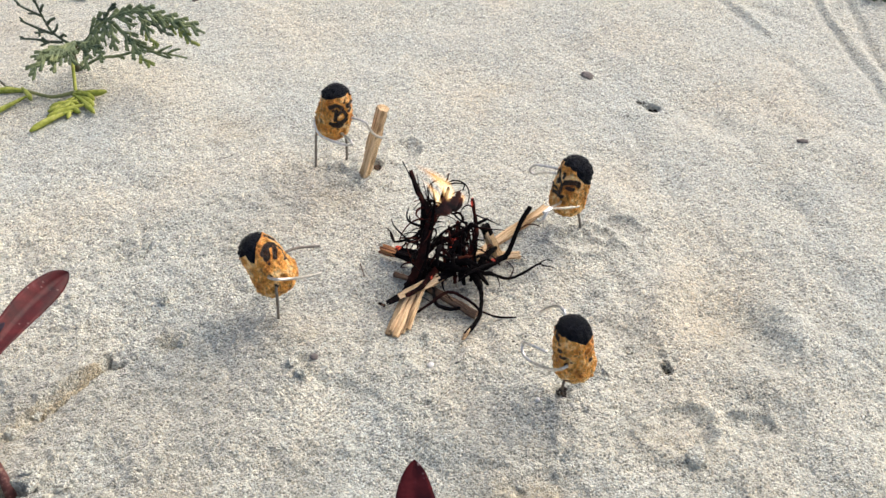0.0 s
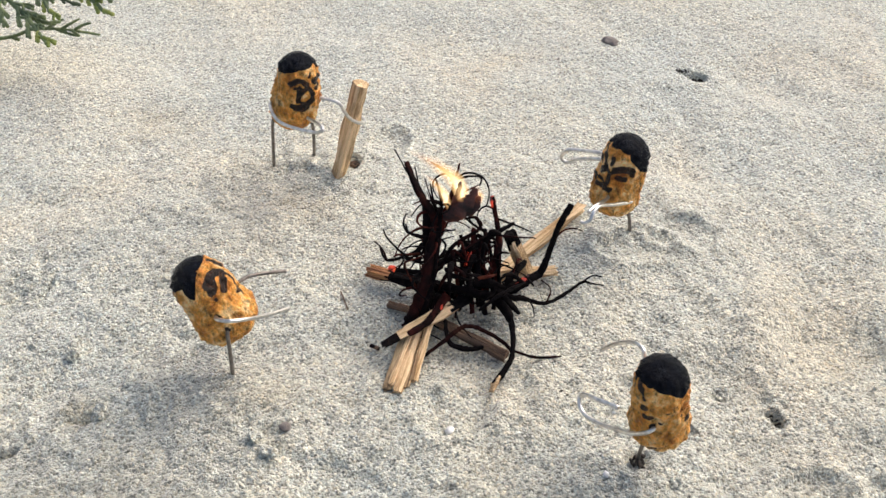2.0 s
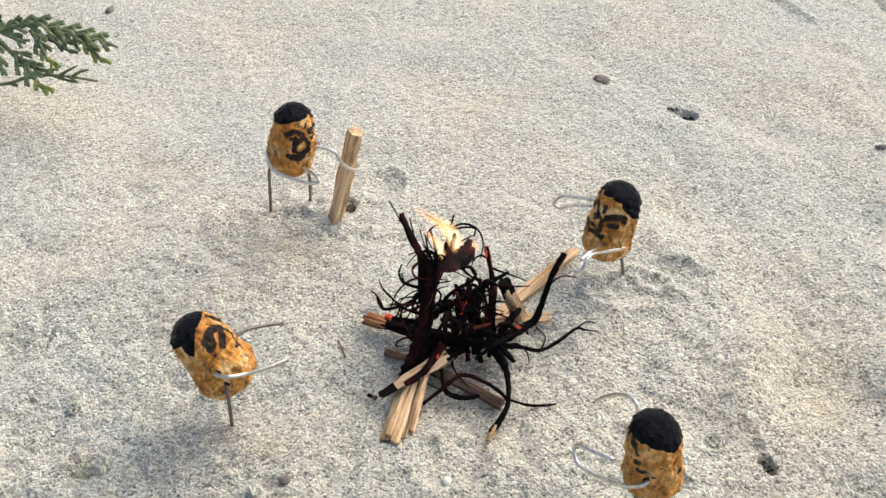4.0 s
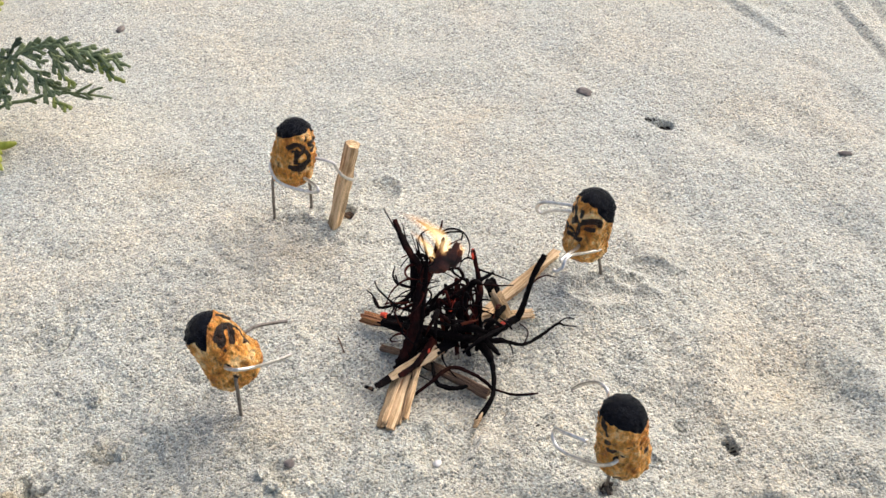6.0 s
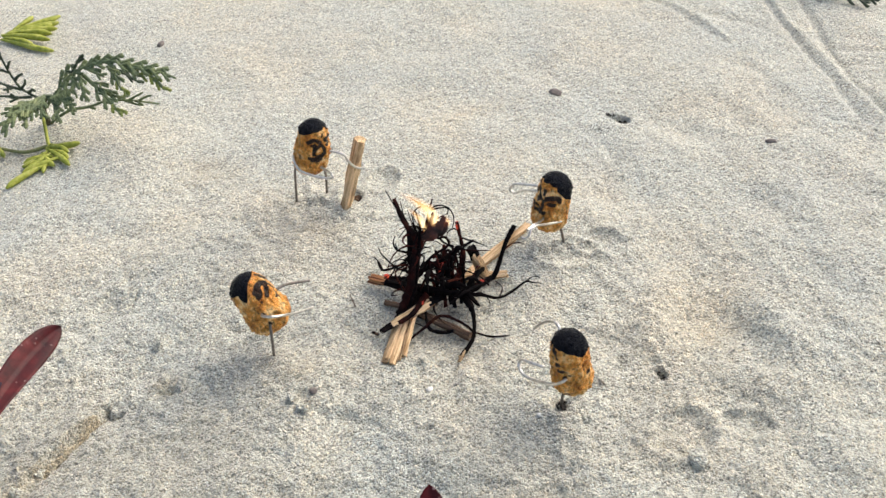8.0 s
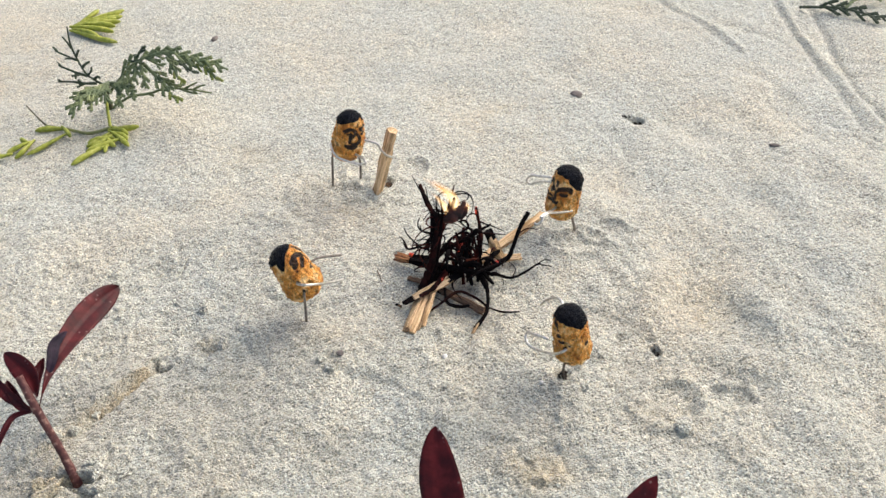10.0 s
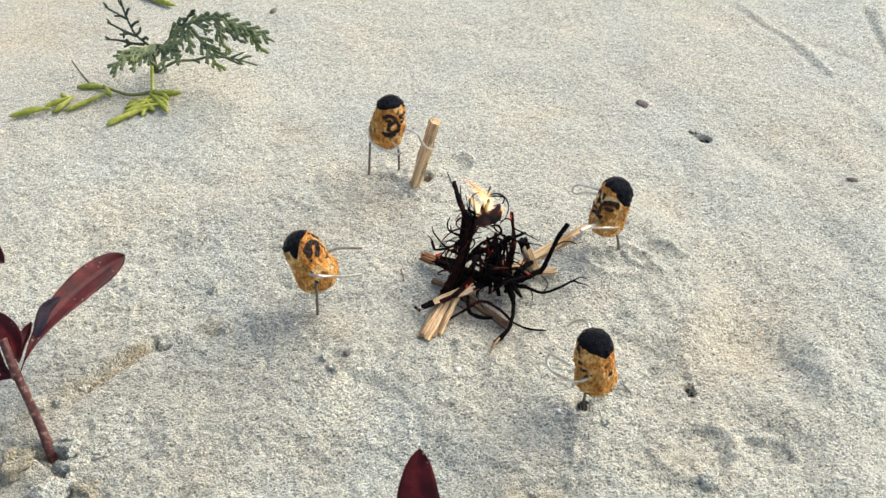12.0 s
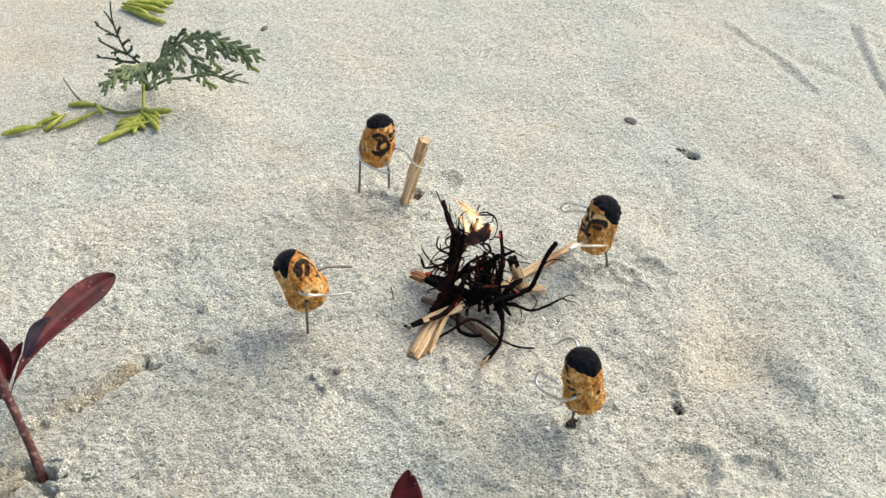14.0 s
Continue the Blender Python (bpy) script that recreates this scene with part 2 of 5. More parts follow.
def leaf_specks(m):
    """Tiny pale specks strewn over the leaves."""
    nt = m.node_tree
    b = nt.nodes["Principled BSDF"]
    old = b.inputs["Base Color"].links[0].from_socket
    c = cells(nt, 420)
    dots = ramp(nt, c.outputs["Distance"], [(0.0, grey(1.0)), (0.16, grey(0.9)), (0.24, grey(0.0))])
    pick = noise_tex(nt, 90, 2, 0.5)
    some = ramp(nt, pick.outputs["Fac"], [(0.5, grey(0.0)), (0.6, grey(0.6))])
    nt.links.new(mix(nt, old, (0.42, 0.30, 0.28), mix(nt, dots, some, 1.0, "MULTIPLY")), b.inputs["Base Color"])


leaf_specks(REDLEAF)
NAVYLEAF = plain("blue_black_leaf", [(0.3, (0.010, 0.009, 0.016)), (0.6, (0.028, 0.018, 0.030)), (0.8, (0.06, 0.03, 0.04))], 160, 0.55, 0.3, gloss=0.08)
GREENLEAF = plain("dark_green_leaf", [(0.3, (0.012, 0.020, 0.012)), (0.6, (0.030, 0.042, 0.026)), (0.8, (0.06, 0.07, 0.05))], 160, 0.45, 0.3, gloss=0.25)
REDSTEM = plain("red_brown_stem", [(0.3, (0.045, 0.012, 0.013)), (0.55, (0.11, 0.035, 0.030)), (0.68, (0.30, 0.18, 0.14))], 420, 0.6, 0.4)
GREENSTEM = plain("pale_green_stem", [(0.3, (0.14, 0.16, 0.05)), (0.7, (0.28, 0.29, 0.11))], 200, 0.6, 0.4)
PALEROCK = plain("pale_pebble", [(0.3, (0.62, 0.60, 0.56)), (0.7, (0.86, 0.85, 0.82))], 600, 0.4, 0.3)
DARKROCK = plain("grey_brown_pebble", [(0.3, (0.11, 0.09, 0.08)), (0.7, (0.26, 0.22, 0.19))], 500, 0.7, 0.6)

# ---- ground: one sheet of sand, in millimetres until it is built ----
rng = np.random.RandomState(7)
TABLE = rng.rand(256, 256)


def lattice(x, y):
    xi, yi = np.floor(x).astype(int), np.floor(y).astype(int)
    u, v = x - xi, y - yi
    u, v = u * u * (3 - 2 * u), v * v * (3 - 2 * v)
    g = lambda a, b: TABLE[a % 256, b % 256]
    return (g(xi, yi) * (1 - u) + g(xi + 1, yi) * u) * (1 - v) + (g(xi, yi + 1) * (1 - u) + g(xi + 1, yi + 1) * u) * v - 0.5


def hump(x, y, cx, cy, sx, sy, turn=0.0):
    c, s = math.cos(radians(turn)), math.sin(radians(turn))
    a, b = (x - cx) * c + (y - cy) * s, -(x - cx) * s + (y - cy) * c
    return np.exp(-((a / sx) ** 2 + (b / sy) ** 2))


def bowl(x, y, cx, cy, rx, ry, depth, rim, turn=0.0, sharp=0.16):
    """A dent with a flat floor and a raised lip."""
    c, s = math.cos(radians(turn)), math.sin(radians(turn))
    a, b = (x - cx) * c + (y - cy) * s, -(x - cx) * s + (y - cy) * c
    d = np.sqrt((a / rx) ** 2 + (b / ry) ** 2) + 0.34 * lattice(x / 6 + 3, y / 6) + 0.22 * lattice(x / 2.4, y / 2.4)
    return -depth / (1 + np.exp((d - 0.9) / sharp * 1.6)) + rim * np.exp(-(((d - 1.12) / 0.2) ** 2))


def furrow(x, y, pts, width):
    best = np.full(np.shape(x), 1e9)
    for (ax, ay), (bx, by) in zip(pts, pts[1:]):
        dx, dy = bx - ax, by - ay
        k = np.clip(((x - ax) * dx + (y - ay) * dy) / (dx * dx + dy * dy), 0, 1)
        best = np.minimum(best, np.hypot(x - ax - k * dx, y - ay - k * dy))
    return np.exp(-((best / width) ** 2))


def scarp(x, y, a, b, drop, width, reach):
    """A broken edge from a to b: the sand on the left of it stands higher."""
    dx, dy = b[0] - a[0], b[1] - a[1]
    n = math.hypot(dx, dy)
    along = ((x - a[0]) * dx + (y - a[1]) * dy) / n
    side = ((y - a[1]) * dx - (x - a[0]) * dy) / n + 2.6 * lattice(x / 4, y / 4 + 9) + 1.6 * lattice(x / 11, y / 11)
    inside = 1 / (1 + np.exp(-(along + 2) / 1.5)) / (1 + np.exp((along - n - 2) / 2.5))
    return drop * inside * (np.tanh(side / width) * np.exp(-np.abs(side) / reach))


def height(x, y):
    """Height of the sand in millimetres at x, y in millimetres."""
    x, y = np.asarray(x, float), np.asarray(y, float)
    near = 1 / (1 + ((np.hypot(x, y - 40) / 420) ** 4))
    z = 4.6 * lattice(x / 74 + 11.3, y / 66 + 4.7) + 4.3 * lattice(x / 31 + 5, y / 28) + 3.0 * lattice(x / 15, y / 14 + 8) * (1 - 0.45 / (1 + np.exp((75 - y) / 15)))
    # the sand is rougher where it was walked on, smoother at the back
    loose = 0.5 + 0.5 / (1 + np.exp((y - 10 + 0.25 * x) / 30))
    z = z * 0.75 + loose * (1.1 * lattice(x / 7.3, y / 7.1) + 1.2 * lattice(x / 3.6, y / 3.5) + 1.25 * lattice(x / 2.1 + 7, y / 2.0))
    # soft slanting ridges on the open side
    z = z + 2.7 * lattice((0.8 * x + 0.6 * y) / 17 + 3, (0.8 * y - 0.6 * x) / 60) / (1 + np.exp((60 - x) / 25))
    # clumps of damp grains, more of them towards the seedling
    clumps = np.clip(lattice(x / 9 + 31, y / 9) + 0.12, 0, 1) * np.clip(lattice(x / 2.1, y / 2.1 + 17), 0, 1) * 9
    z = z + loose * clumps * (0.33 + 0.55 * hump(x, y, -150, -70, 90, 110))
    z = z * near + 160 * (1 - near) * lattice(x / 2600, y / 2600 + 2)
    # dents and lips
    z = z + bowl(x, y, 104.8, 115.0, 3.8, 3.2, 8.5, 0.5, -15, 0.28) + bowl(x, y, 99.5, 118.0, 3.2, 2.0, 2.2, 0.3, -25, 0.4)
    z = z + bowl(x, y, 95, -57.5, 1.6, 3.6, 4.6, 0.4, 25, 0.16) + bowl(x, y, 92, -53, 4.0, 4.0, 1.0, 0.6, 20, 0.3) + bowl(x, y, 80, -50, 3.6, 3.2, 1.8, 0.5)
    z = z + bowl(x, y, 98, -88, 13.5, 13.0, 1.7, 1.9, 0, 0.26) + bowl(x, y, 122, -85, 11, 6.5, 1.6, 1.2, -8, 0.3)
    z = z + bowl(x, y, 44, -120, 18, 11, 1.3, 0.8, -10, 0.3) + 2.6 * hump(x, y, 40, -122, 10, 7) * (1 + 3 * lattice(x / 3, y / 3))
    z = z + bowl(x, y, 82, 19, 12, 8, 1.5, 1.2, -12, 0.3) + bowl(x, y, 66, 13, 13, 8, 0.9, 1.4, 0, 0.3)
    z = z + bowl(x, y, -22, 76, 8.5, 9, 2.0, 1.1, 0, 0.3) + bowl(x, y, -36, 63.5, 4.2, 3.6, 3.6, 0.5)
    z = z + bowl(x, y, -143, 1, 9, 6, 0.7, 0.5, -10, 0.3) - 2.6 * furrow(x, y, [(-137.5, -2.5), (-135.5, 1.5), (-134.5, 5.5)], 1.1) - 1.8 * furrow(x, y, [(-153, -3.5), (-147, -2.4), (-142, -2.8)], 1.0)
    z = z + bowl(x, y, 1, -54, 12, 9, 1.7, 0.8) + bowl(x, y, 52.0, -72.0, 4.4, 3.4, 3.0, 0.6, 20, 0.3)
    z = z + bowl(x, y, 178, 74, 8, 6, 0.6, 0.3, 0, 0.4) + bowl(x, y, 200, 20, 7, 5, 0.8, 0.4, 0, 0.4)
    z = z - 4.6 * hump(x, y, 120, -34, 17, 22, 25) + 3.2 * hump(x, y, 98, -24, 7, 22, -24) + 3.0 * hump(x, y, 148, -42, 8, 24, 12)
    z = z - 1.3 * hump(x, y, -84, -26, 12, 16) + 1.8 * hump(x, y, -64, -46, 8, 10) - 1.6 * hump(x, y, -92, -72, 16, 18)
    uneven = 0.75 + 1.1 * lattice(x / 9 + 20, y / 9)
    z = z + uneven * (0.9 * furrow(x, y, [(-88, 62), (-84, 44), (-70, 34), (-46, 34)], 4.0) - 1.0 * furrow(x, y, [(-92, 60), (-88, 41), (-72, 29), (-48, 29)], 3.8))
    scuffed = hump(x, y, -56, 60, 17, 13) + 0.9 * hump(x, y, -36, 48, 15, 7) + hump(x, y, 66, 14, 15, 9)
    z = z + scuffed * (2.6 * np.clip(lattice(x / 4.4 + 50, y / 4.2), -0.2, 1) + 1.5 * lattice(x / 2.5, y / 2.5 + 60))
    z = z + 1.6 * furrow(x, y, [(-58, 66), (-46, 60), (-42, 70)], 3.5) - 1.3 * hump(x, y, -58, 58, 7, 6)
    z = z + scarp(x, y, (-157, -93), (-136, -59), 3.6, 1.0, 7) + scarp(x, y, (-176, -118), (-157, -96), 1.8, 1.2, 8) + scarp(x, y, (-50, -66), (-20, -75), 0.7, 1.2, 6)
    wander = 1.5 * lattice(x / 6 + 40, y / 6)
    z = z - 3.4 * furrow(x + wander, y - wander, [(-152, -91), (-147, -84), (-141, -74), (-136.5, -64), (-136, -58.2)], 0.95)
    z = z - 3.0 * furrow(x, y, [(-136, -58.2), (-134.2, -61.3), (-131.2, -63.0), (-127.6, -61.6)], 1.0)
    z = z + 2.6 * hump(x, y, -113, -49, 5, 4) * (1 + 3 * lattice(x / 2.6, y / 2.6)) - 1.8 * furrow(x, y, [(-114, -53), (-109.4, -52.4), (-107, -50.5)], 0.9)
    z = z + scarp(x, y, (-129.5, -35), (-132, -41), 2.6, 0.8, 4) + scarp(x, y, (-50.5, -67.5), (-54.5, -62.5), 2.6, 0.7, 4)
    # tracks and low ridges at the back
    drift = 1.6 * lattice(x / 14 + 21, y / 14)
    z = z + 1.5 * furrow(x + drift, y, [(214, 262), (215, 204), (222, 185), (227, 163), (230, 137), (240, 101)], 3.0) - 2.0 * furrow(x + drift, y, [(228, 262), (230.7, 212), (231.5, 183), (233, 162), (236.5, 134), (245, 100)], 2.8)
    z = z - 1.5 * furrow(x + drift, y, [(207, 262), (212, 211), (218, 172), (223.5, 138), (229, 101)], 2.4)
    z = z + 1.1 * furrow(x, y + drift, [(130, 262), (153, 229), (167, 210), (178, 185)], 2.6) - 0.8 * furrow(x, y + drift, [(130, 254), (153.5, 222), (161, 208), (170, 192)], 2.6)
    z = z - 1.5 * furrow(x, y + drift, [(173, 215), (189, 204), (199, 198)], 4.0) - 1.2 * furrow(x, y + drift, [(212, 105), (224, 100), (236, 88)], 2.0) + 0.8 * furrow(x, y + drift, [(212, 100), (224, 95), (236, 83)], 2.0)
    z = z - 1.3 * furrow(x, y + drift, [(172, 162), (187, 150), (193, 125), (184, 110)], 5.5) - 1.6 * hump(x, y, 139, 156, 6, 3)
    z = z - 1.0 * furrow(x, y + drift, [(238, 170), (262, 166), (285, 160)], 3.0) - 1.0 * furrow(x, y + drift, [(240, 155), (262, 150), (285, 146)], 2.6)
    for k in range(7):
        z = z + 0.9 * furrow(x, y, [(84 + 15 * k, 96 - 4 * k), (112 + 13 * k, 40 - 6 * k), (122 + 12 * k, 6 - 8 * k)], 4.2) * (0.5 + lattice(x / 20 + k, y / 20))
    # loose heap at the seedling's foot
    z = z + bowl(x, y, -151, -126, 10, 3.0, 7.5, 0.4, 4, 0.12) - 4.0 * furrow(x, y, [(-152, -129), (-142, -134), (-138, -143)], 1.5)
    z = z + 4.0 * hump(x, y, -150, -126, 18, 13) + 1.5 * hump(x, y, 25, -196, 22, 18)
    return z


def ground_z(x, y):
    return float(height(x, y))


def spread(lo, hi, step, reach, grow):
    core = list(np.arange(lo, hi + step / 2, step))
    left, right, d = [], [], step
    a, b = lo, hi
    while max(abs(a), abs(b)) < reach:
        d *= grow
        a, b = a - d, b + d
        left.append(a)
        right.append(b)
    return np.array(left[::-1] + core + right)


def build_ground():
    xs, ys = spread(-285, 285, 0.95, 400000, 1.35), spread(-190, 300, 0.95, 400000, 1.35)
    gx, gy = np.meshgrid(xs, ys)
    gz = height(gx, gy)
    nx, ny = len(xs), len(ys)
    co = np.stack([gx, gy, gz], -1).reshape(-1, 3) * 0.001
    idx = np.arange(nx * ny).reshape(ny, nx)
    quads = np.stack([idx[:-1, :-1], idx[:-1, 1:], idx[1:, 1:], idx[1:, :-1]], -1).reshape(-1, 4)
    me = bpy.data.meshes.new("ground")
    me.vertices.add(len(co))
    me.vertices.foreach_set("co", co.astype(np.float32).ravel())
    me.loops.add(quads.size)
    me.loops.foreach_set("vertex_index", quads.astype(np.int32).ravel())
    me.polygons.add(len(quads))
    me.polygons.foreach_set("loop_start", np.arange(0, quads.size, 4, dtype=np.int32))
    me.polygons.foreach_set("loop_total", np.full(len(quads), 4, dtype=np.int32))
    me.polygons.foreach_set("use_smooth", np.ones(len(quads), dtype=bool))
    stain = (0.7 * hump(gx, gy, -112, 92, 17, 9) + 0.5 * hump(gx, gy, 24, 132, 24, 10, 25) + 0.6 * hump(gx, gy, -52, 40, 16, 7)
             + 1.1 * furrow(gx, gy, [(-154, -91), (-147, -81), (-138, -64)], 1.6) + 0.4 * furrow(gx, gy, [(-168, -112), (-154, -91)], 3.0) + 0.7 * hump(gx, gy, -112, -49, 7, 5) + 0.7 * hump(gx, gy, 120, -36, 16, 20) + 1.2 * hump(gx, gy, 40, -121, 15, 10)
             + 0.6 * hump(gx, gy, -60, -44, 14, 10) + 0.5 * hump(gx, gy, -165, -128, 14, 14) + 0.5 * hump(gx, gy, -232, -30, 14, 10) + 0.7 * hump(gx, gy, -300, 190, 60, 70))
    stain = np.clip(stain * (0.75 + 0.9 * lattice(gx / 7, gy / 7)), 0, 1)
    at = me.attributes.new("ochre", "FLOAT", "POINT")
    at.data.foreach_set("value", stain.ravel().astype(np.float32))
    # dug-up damp sand round the seedling and one doll, plus painted shade in front
    damp_and_shade = hump(gx, gy, -150, -128, 62, 52, 20) + 0.7 * hump(gx, gy, -112, -70, 40, 26, 40) + 0.55 * hump(gx, gy, -60, -110, 60, 34) + 0.35 * hump(gx, gy, 60, -95, 60, 30) + 0.4 * hump(gx, gy, -56, 52, 26, 14)
    # painted shade over all the sand, growing towards the front
    damp_and_shade = damp_and_shade + 0.34 / (1 + np.exp((gy - 45 - 0.2 * gx) / 45))
    damp_and_shade = np.clip(damp_and_shade * (0.8 + 1.1 * lattice(gx / 22 + 6, gy / 22) + 0.5 * lattice(gx / 6, gy / 6 + 3)), 0, 1)
    at = me.attributes.new("damp_and_shade", "FLOAT", "POINT")
    at.data.foreach_set("value", damp_and_shade.ravel().astype(np.float32))
    me.update(calc_edges=True)
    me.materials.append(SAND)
    ob = new("ground", me)
    return tagged(ob, "pale grey dry sand, dented and ridged, grainy", "sand", kind="structure")


ground = build_ground()


# ---- mesh helpers (lengths in millimetres) ----
def smooth_line(pts, per=6):
    p = [Vector(q) for q in pts]
    if len(p) < 3:
        return [p[0].lerp(p[-1], i / per) for i in range(per + 1)]
    res = []
    for i in range(len(p) - 1):
        a, b, c, d = p[max(i - 1, 0)], p[i], p[i + 1], p[min(i + 2, len(p) - 1)]
        for k in range(per):
            t = k / per
            res.append(0.5 * ((2 * b) + (c - a) * t + (2 * a - 5 * b + 4 * c - d) * t * t + (3 * b - a - 3 * c + d) * t ** 3))
    res.append(p[-1])
    return res


def tube(bm, pts, radius, sides=8, per=6, flat=1.0, rough=0.0, slot=0, seed=0, caps=True, spin=0.0, twist=0.0):
    """Sweep a round or flattened section along pts. radius: one number, or a list spread evenly along the line."""
    rnd = random.Random(seed)
    line = smooth_line(pts, per)
    n = len(line)
    radii = radius if isinstance(radius, (list, tuple)) else [radius]
    tangent = (line[1] - line[0]).normalized()
    side = tangent.orthogonal().normalized()
    rings = []
    for i, p in enumerate(line):
        t = (line[min(i + 1, n - 1)] - line[max(i - 1, 0)])
        t = t.normalized() if t.length > 1e-6 else tangent
        side = (side - t * side.dot(t)).normalized()
        up = t.cross(side)
        f = i / (n - 1) * (len(radii) - 1)
        k = min(int(f), len(radii) - 2) if len(radii) > 1 else 0
        r = radii[k] + (radii[k + 1] - radii[k]) * (f - k) if len(radii) > 1 else radii[0]
        ring = []
        for s in range(sides):
            a = 2 * math.pi * s / sides
            rr = r * (1 + rough * (rnd.random() - 0.5) * 2)
            k = spin + twist * i / (n - 1)
            ca, sa = math.cos(a) * rr, math.sin(a) * rr * flat
            ring.append(bm.verts.new((p + side * (ca * math.cos(k) - sa * math.sin(k)) + up * (ca * math.sin(k) + sa * math.cos(k))) * 0.001))
        rings.append(ring)
    faces = []
    for a, b in zip(rings, rings[1:]):
        for s in range(sides):
            faces.append(bm.faces.new((a[s], a[(s + 1) % sides], b[(s + 1) % sides], b[s])))
    if caps:
        faces.append(bm.faces.new(rings[0][::-1]))
        faces.append(bm.faces.new(rings[-1]))
    for f in faces:
        f.smooth = True
        f.material_index = slot
    return rings


def mesh_object(name, bm, materials, parent=None, label=""):
    me = bpy.data.meshes.new(name)
    bm.normal_update()
    bm.to_mesh(me)
    bm.free()
    for m in (materials if isinstance(materials, (list, tuple)) else [materials]):
        me.materials.append(m)
    ob = new(name, me)
    if parent is not None:
        ob.parent = parent
    if label:
        tagged(ob, label)
    return ob


def part(name, bm, material, parent, label=""):
    return mesh_object(name, bm, material, parent, label)


def empty(name, label, category, group=""):
    return tagged(new(name), label, category, group)


# ---- peanut dolls: each one mesh of shell, paint and wire ----
def lobes(h, d, rb, rh, waist=0.75):
    if h < 0:
        return math.sqrt(max(rb * rb - h * h, 0))
    if h > d:
        return rh * math.sqrt(max(1 - ((h - d) / (rh * 1.12)) ** 2, 0)) ** 1.12
    u = h / d
    return rb + (rh - rb) * u - waist * math.sin(math.pi * u)


def near_stroke(px, h, r, pts):
    best = 1e9
    for (a0, h0), (a1, h1) in zip(pts, pts[1:]):
        x0 = ((px - a0 + 180) % 360 - 180) * math.pi / 180 * r
        dx, dy = ((a1 - a0 + 180) % 360 - 180) * math.pi / 180 * r, h1 - h0
        x, y = x0, h - h0
        k = max(0.0, min(1.0, (x * dx + y * dy) / (dx * dx + dy * dy + 1e-9)))
        best = min(best, math.hypot(x - k * dx, y - k * dy))
    return best


def peanut_doll(belly, head, rb, rh, cap, strokes, wires, label, seed, waist=0.75, shaded=2):
    """strokes: painted marks, and the painted dark of wire holes, as points (degrees round the axis, millimetres along
    it) and half widths; the last shaded wires take a darker wire with shade put into its colour.
    """
    b, t = Vector(belly), Vector(head)
    axis = (t - b)
    d = axis.length
    axis.normalize()
    x = Vector((1, 0, 0))
    x = (x - axis * x.dot(axis)).normalized()
    y = axis.cross(x)
    bm = bmesh.new()
    rows, cols = 120, 150
    knots = sorted((a % 360, h) for a, h in cap)
    knots = [(knots[-1][0] - 360, knots[-1][1])] + knots + [(knots[0][0] + 360, knots[0][1])]

    def cap_edge(a):
        a %= 360
        for (a0, h0), (a1, h1) in zip(knots, knots[1:]):
            if a0 <= a <= a1:
                return h0 + (h1 - h0) * (a - a0) / max(a1 - a0, 1e-6)
        return knots[0][1]

    cap_layer, mark_layer = bm.verts.layers.float.new("cap"), bm.verts.layers.float.new("mark")
    rings = []
    o = seed * 3.1
    for i in range(rows + 1):
        q = i / rows
        # closer rows at the two ends
        h = -rb + (d + rb + rh * 1.12) * (q - math.sin(2 * math.pi * q) / (2 * math.pi) * 0.6)
        h = min(max(h, -rb), d + rh * 1.12)
        ring = []
        for j in range(cols):
            a = 360 * j / cols
            ar = radians(a)
            r = lobes(h, d, rb, rh, waist)
            ridge = 0.20 * math.cos(11 * ar + 0.5 * math.sin(h * 0.55 + o)) + 0.14 * math.sin(h * 2.4 + 2.2 * math.cos(5 * ar + o))
            lump = noise.noise(Vector((math.cos(ar) * r * 0.16, math.sin(ar) * r * 0.16, h * 0.16 + o))) * (0.8 if h < d else 0.4)
            net = noise.noise(Vector((math.cos(ar) * r * 0.75, math.sin(ar) * r * 0.75, h * 0.55 + o))) * 0.5
            rr = max(r + (ridge + lump + net) * min(1.0, (r / 6.5) ** 1.5), 0.02)
            p = b + axis * h + (x * math.cos(ar) + y * math.sin(ar)) * rr
            v = bm.verts.new(p * 0.001)
            v[cap_layer] = max(-2.0, min(2.0, h - cap_edge(a)))
            v[mark_layer] = max(-2.0, max(w * 1.35 - near_stroke(a, h, max(r, 1.5), pts) for pts, w in strokes))
            ring.append(v)
        rings.append(ring)
    for r0, r1 in zip(rings, rings[1:]):
        for j in range(cols):
            bm.faces.new((r0[j], r0[(j + 1) % cols], r1[(j + 1) % cols], r1[j])).smooth = True
    bm.faces.new(rings[0][::-1])
    bm.faces.new(rings[-1])
    for k, pts in enumerate(wires):
        tube(bm, pts, 0.61, sides=9, per=6, slot=1 if k < len(wires) - shaded else 2, rough=0.04, seed=k)
    ob = mesh_object("peanut_doll", bm, [SHELL, WIRE, SHADED_WIRE])
    return tagged(ob, label, "doll", "peanut dolls round the fire")


def foot(x, y, sink=3.0):
    return (x, y, ground_z(x, y) - sink)


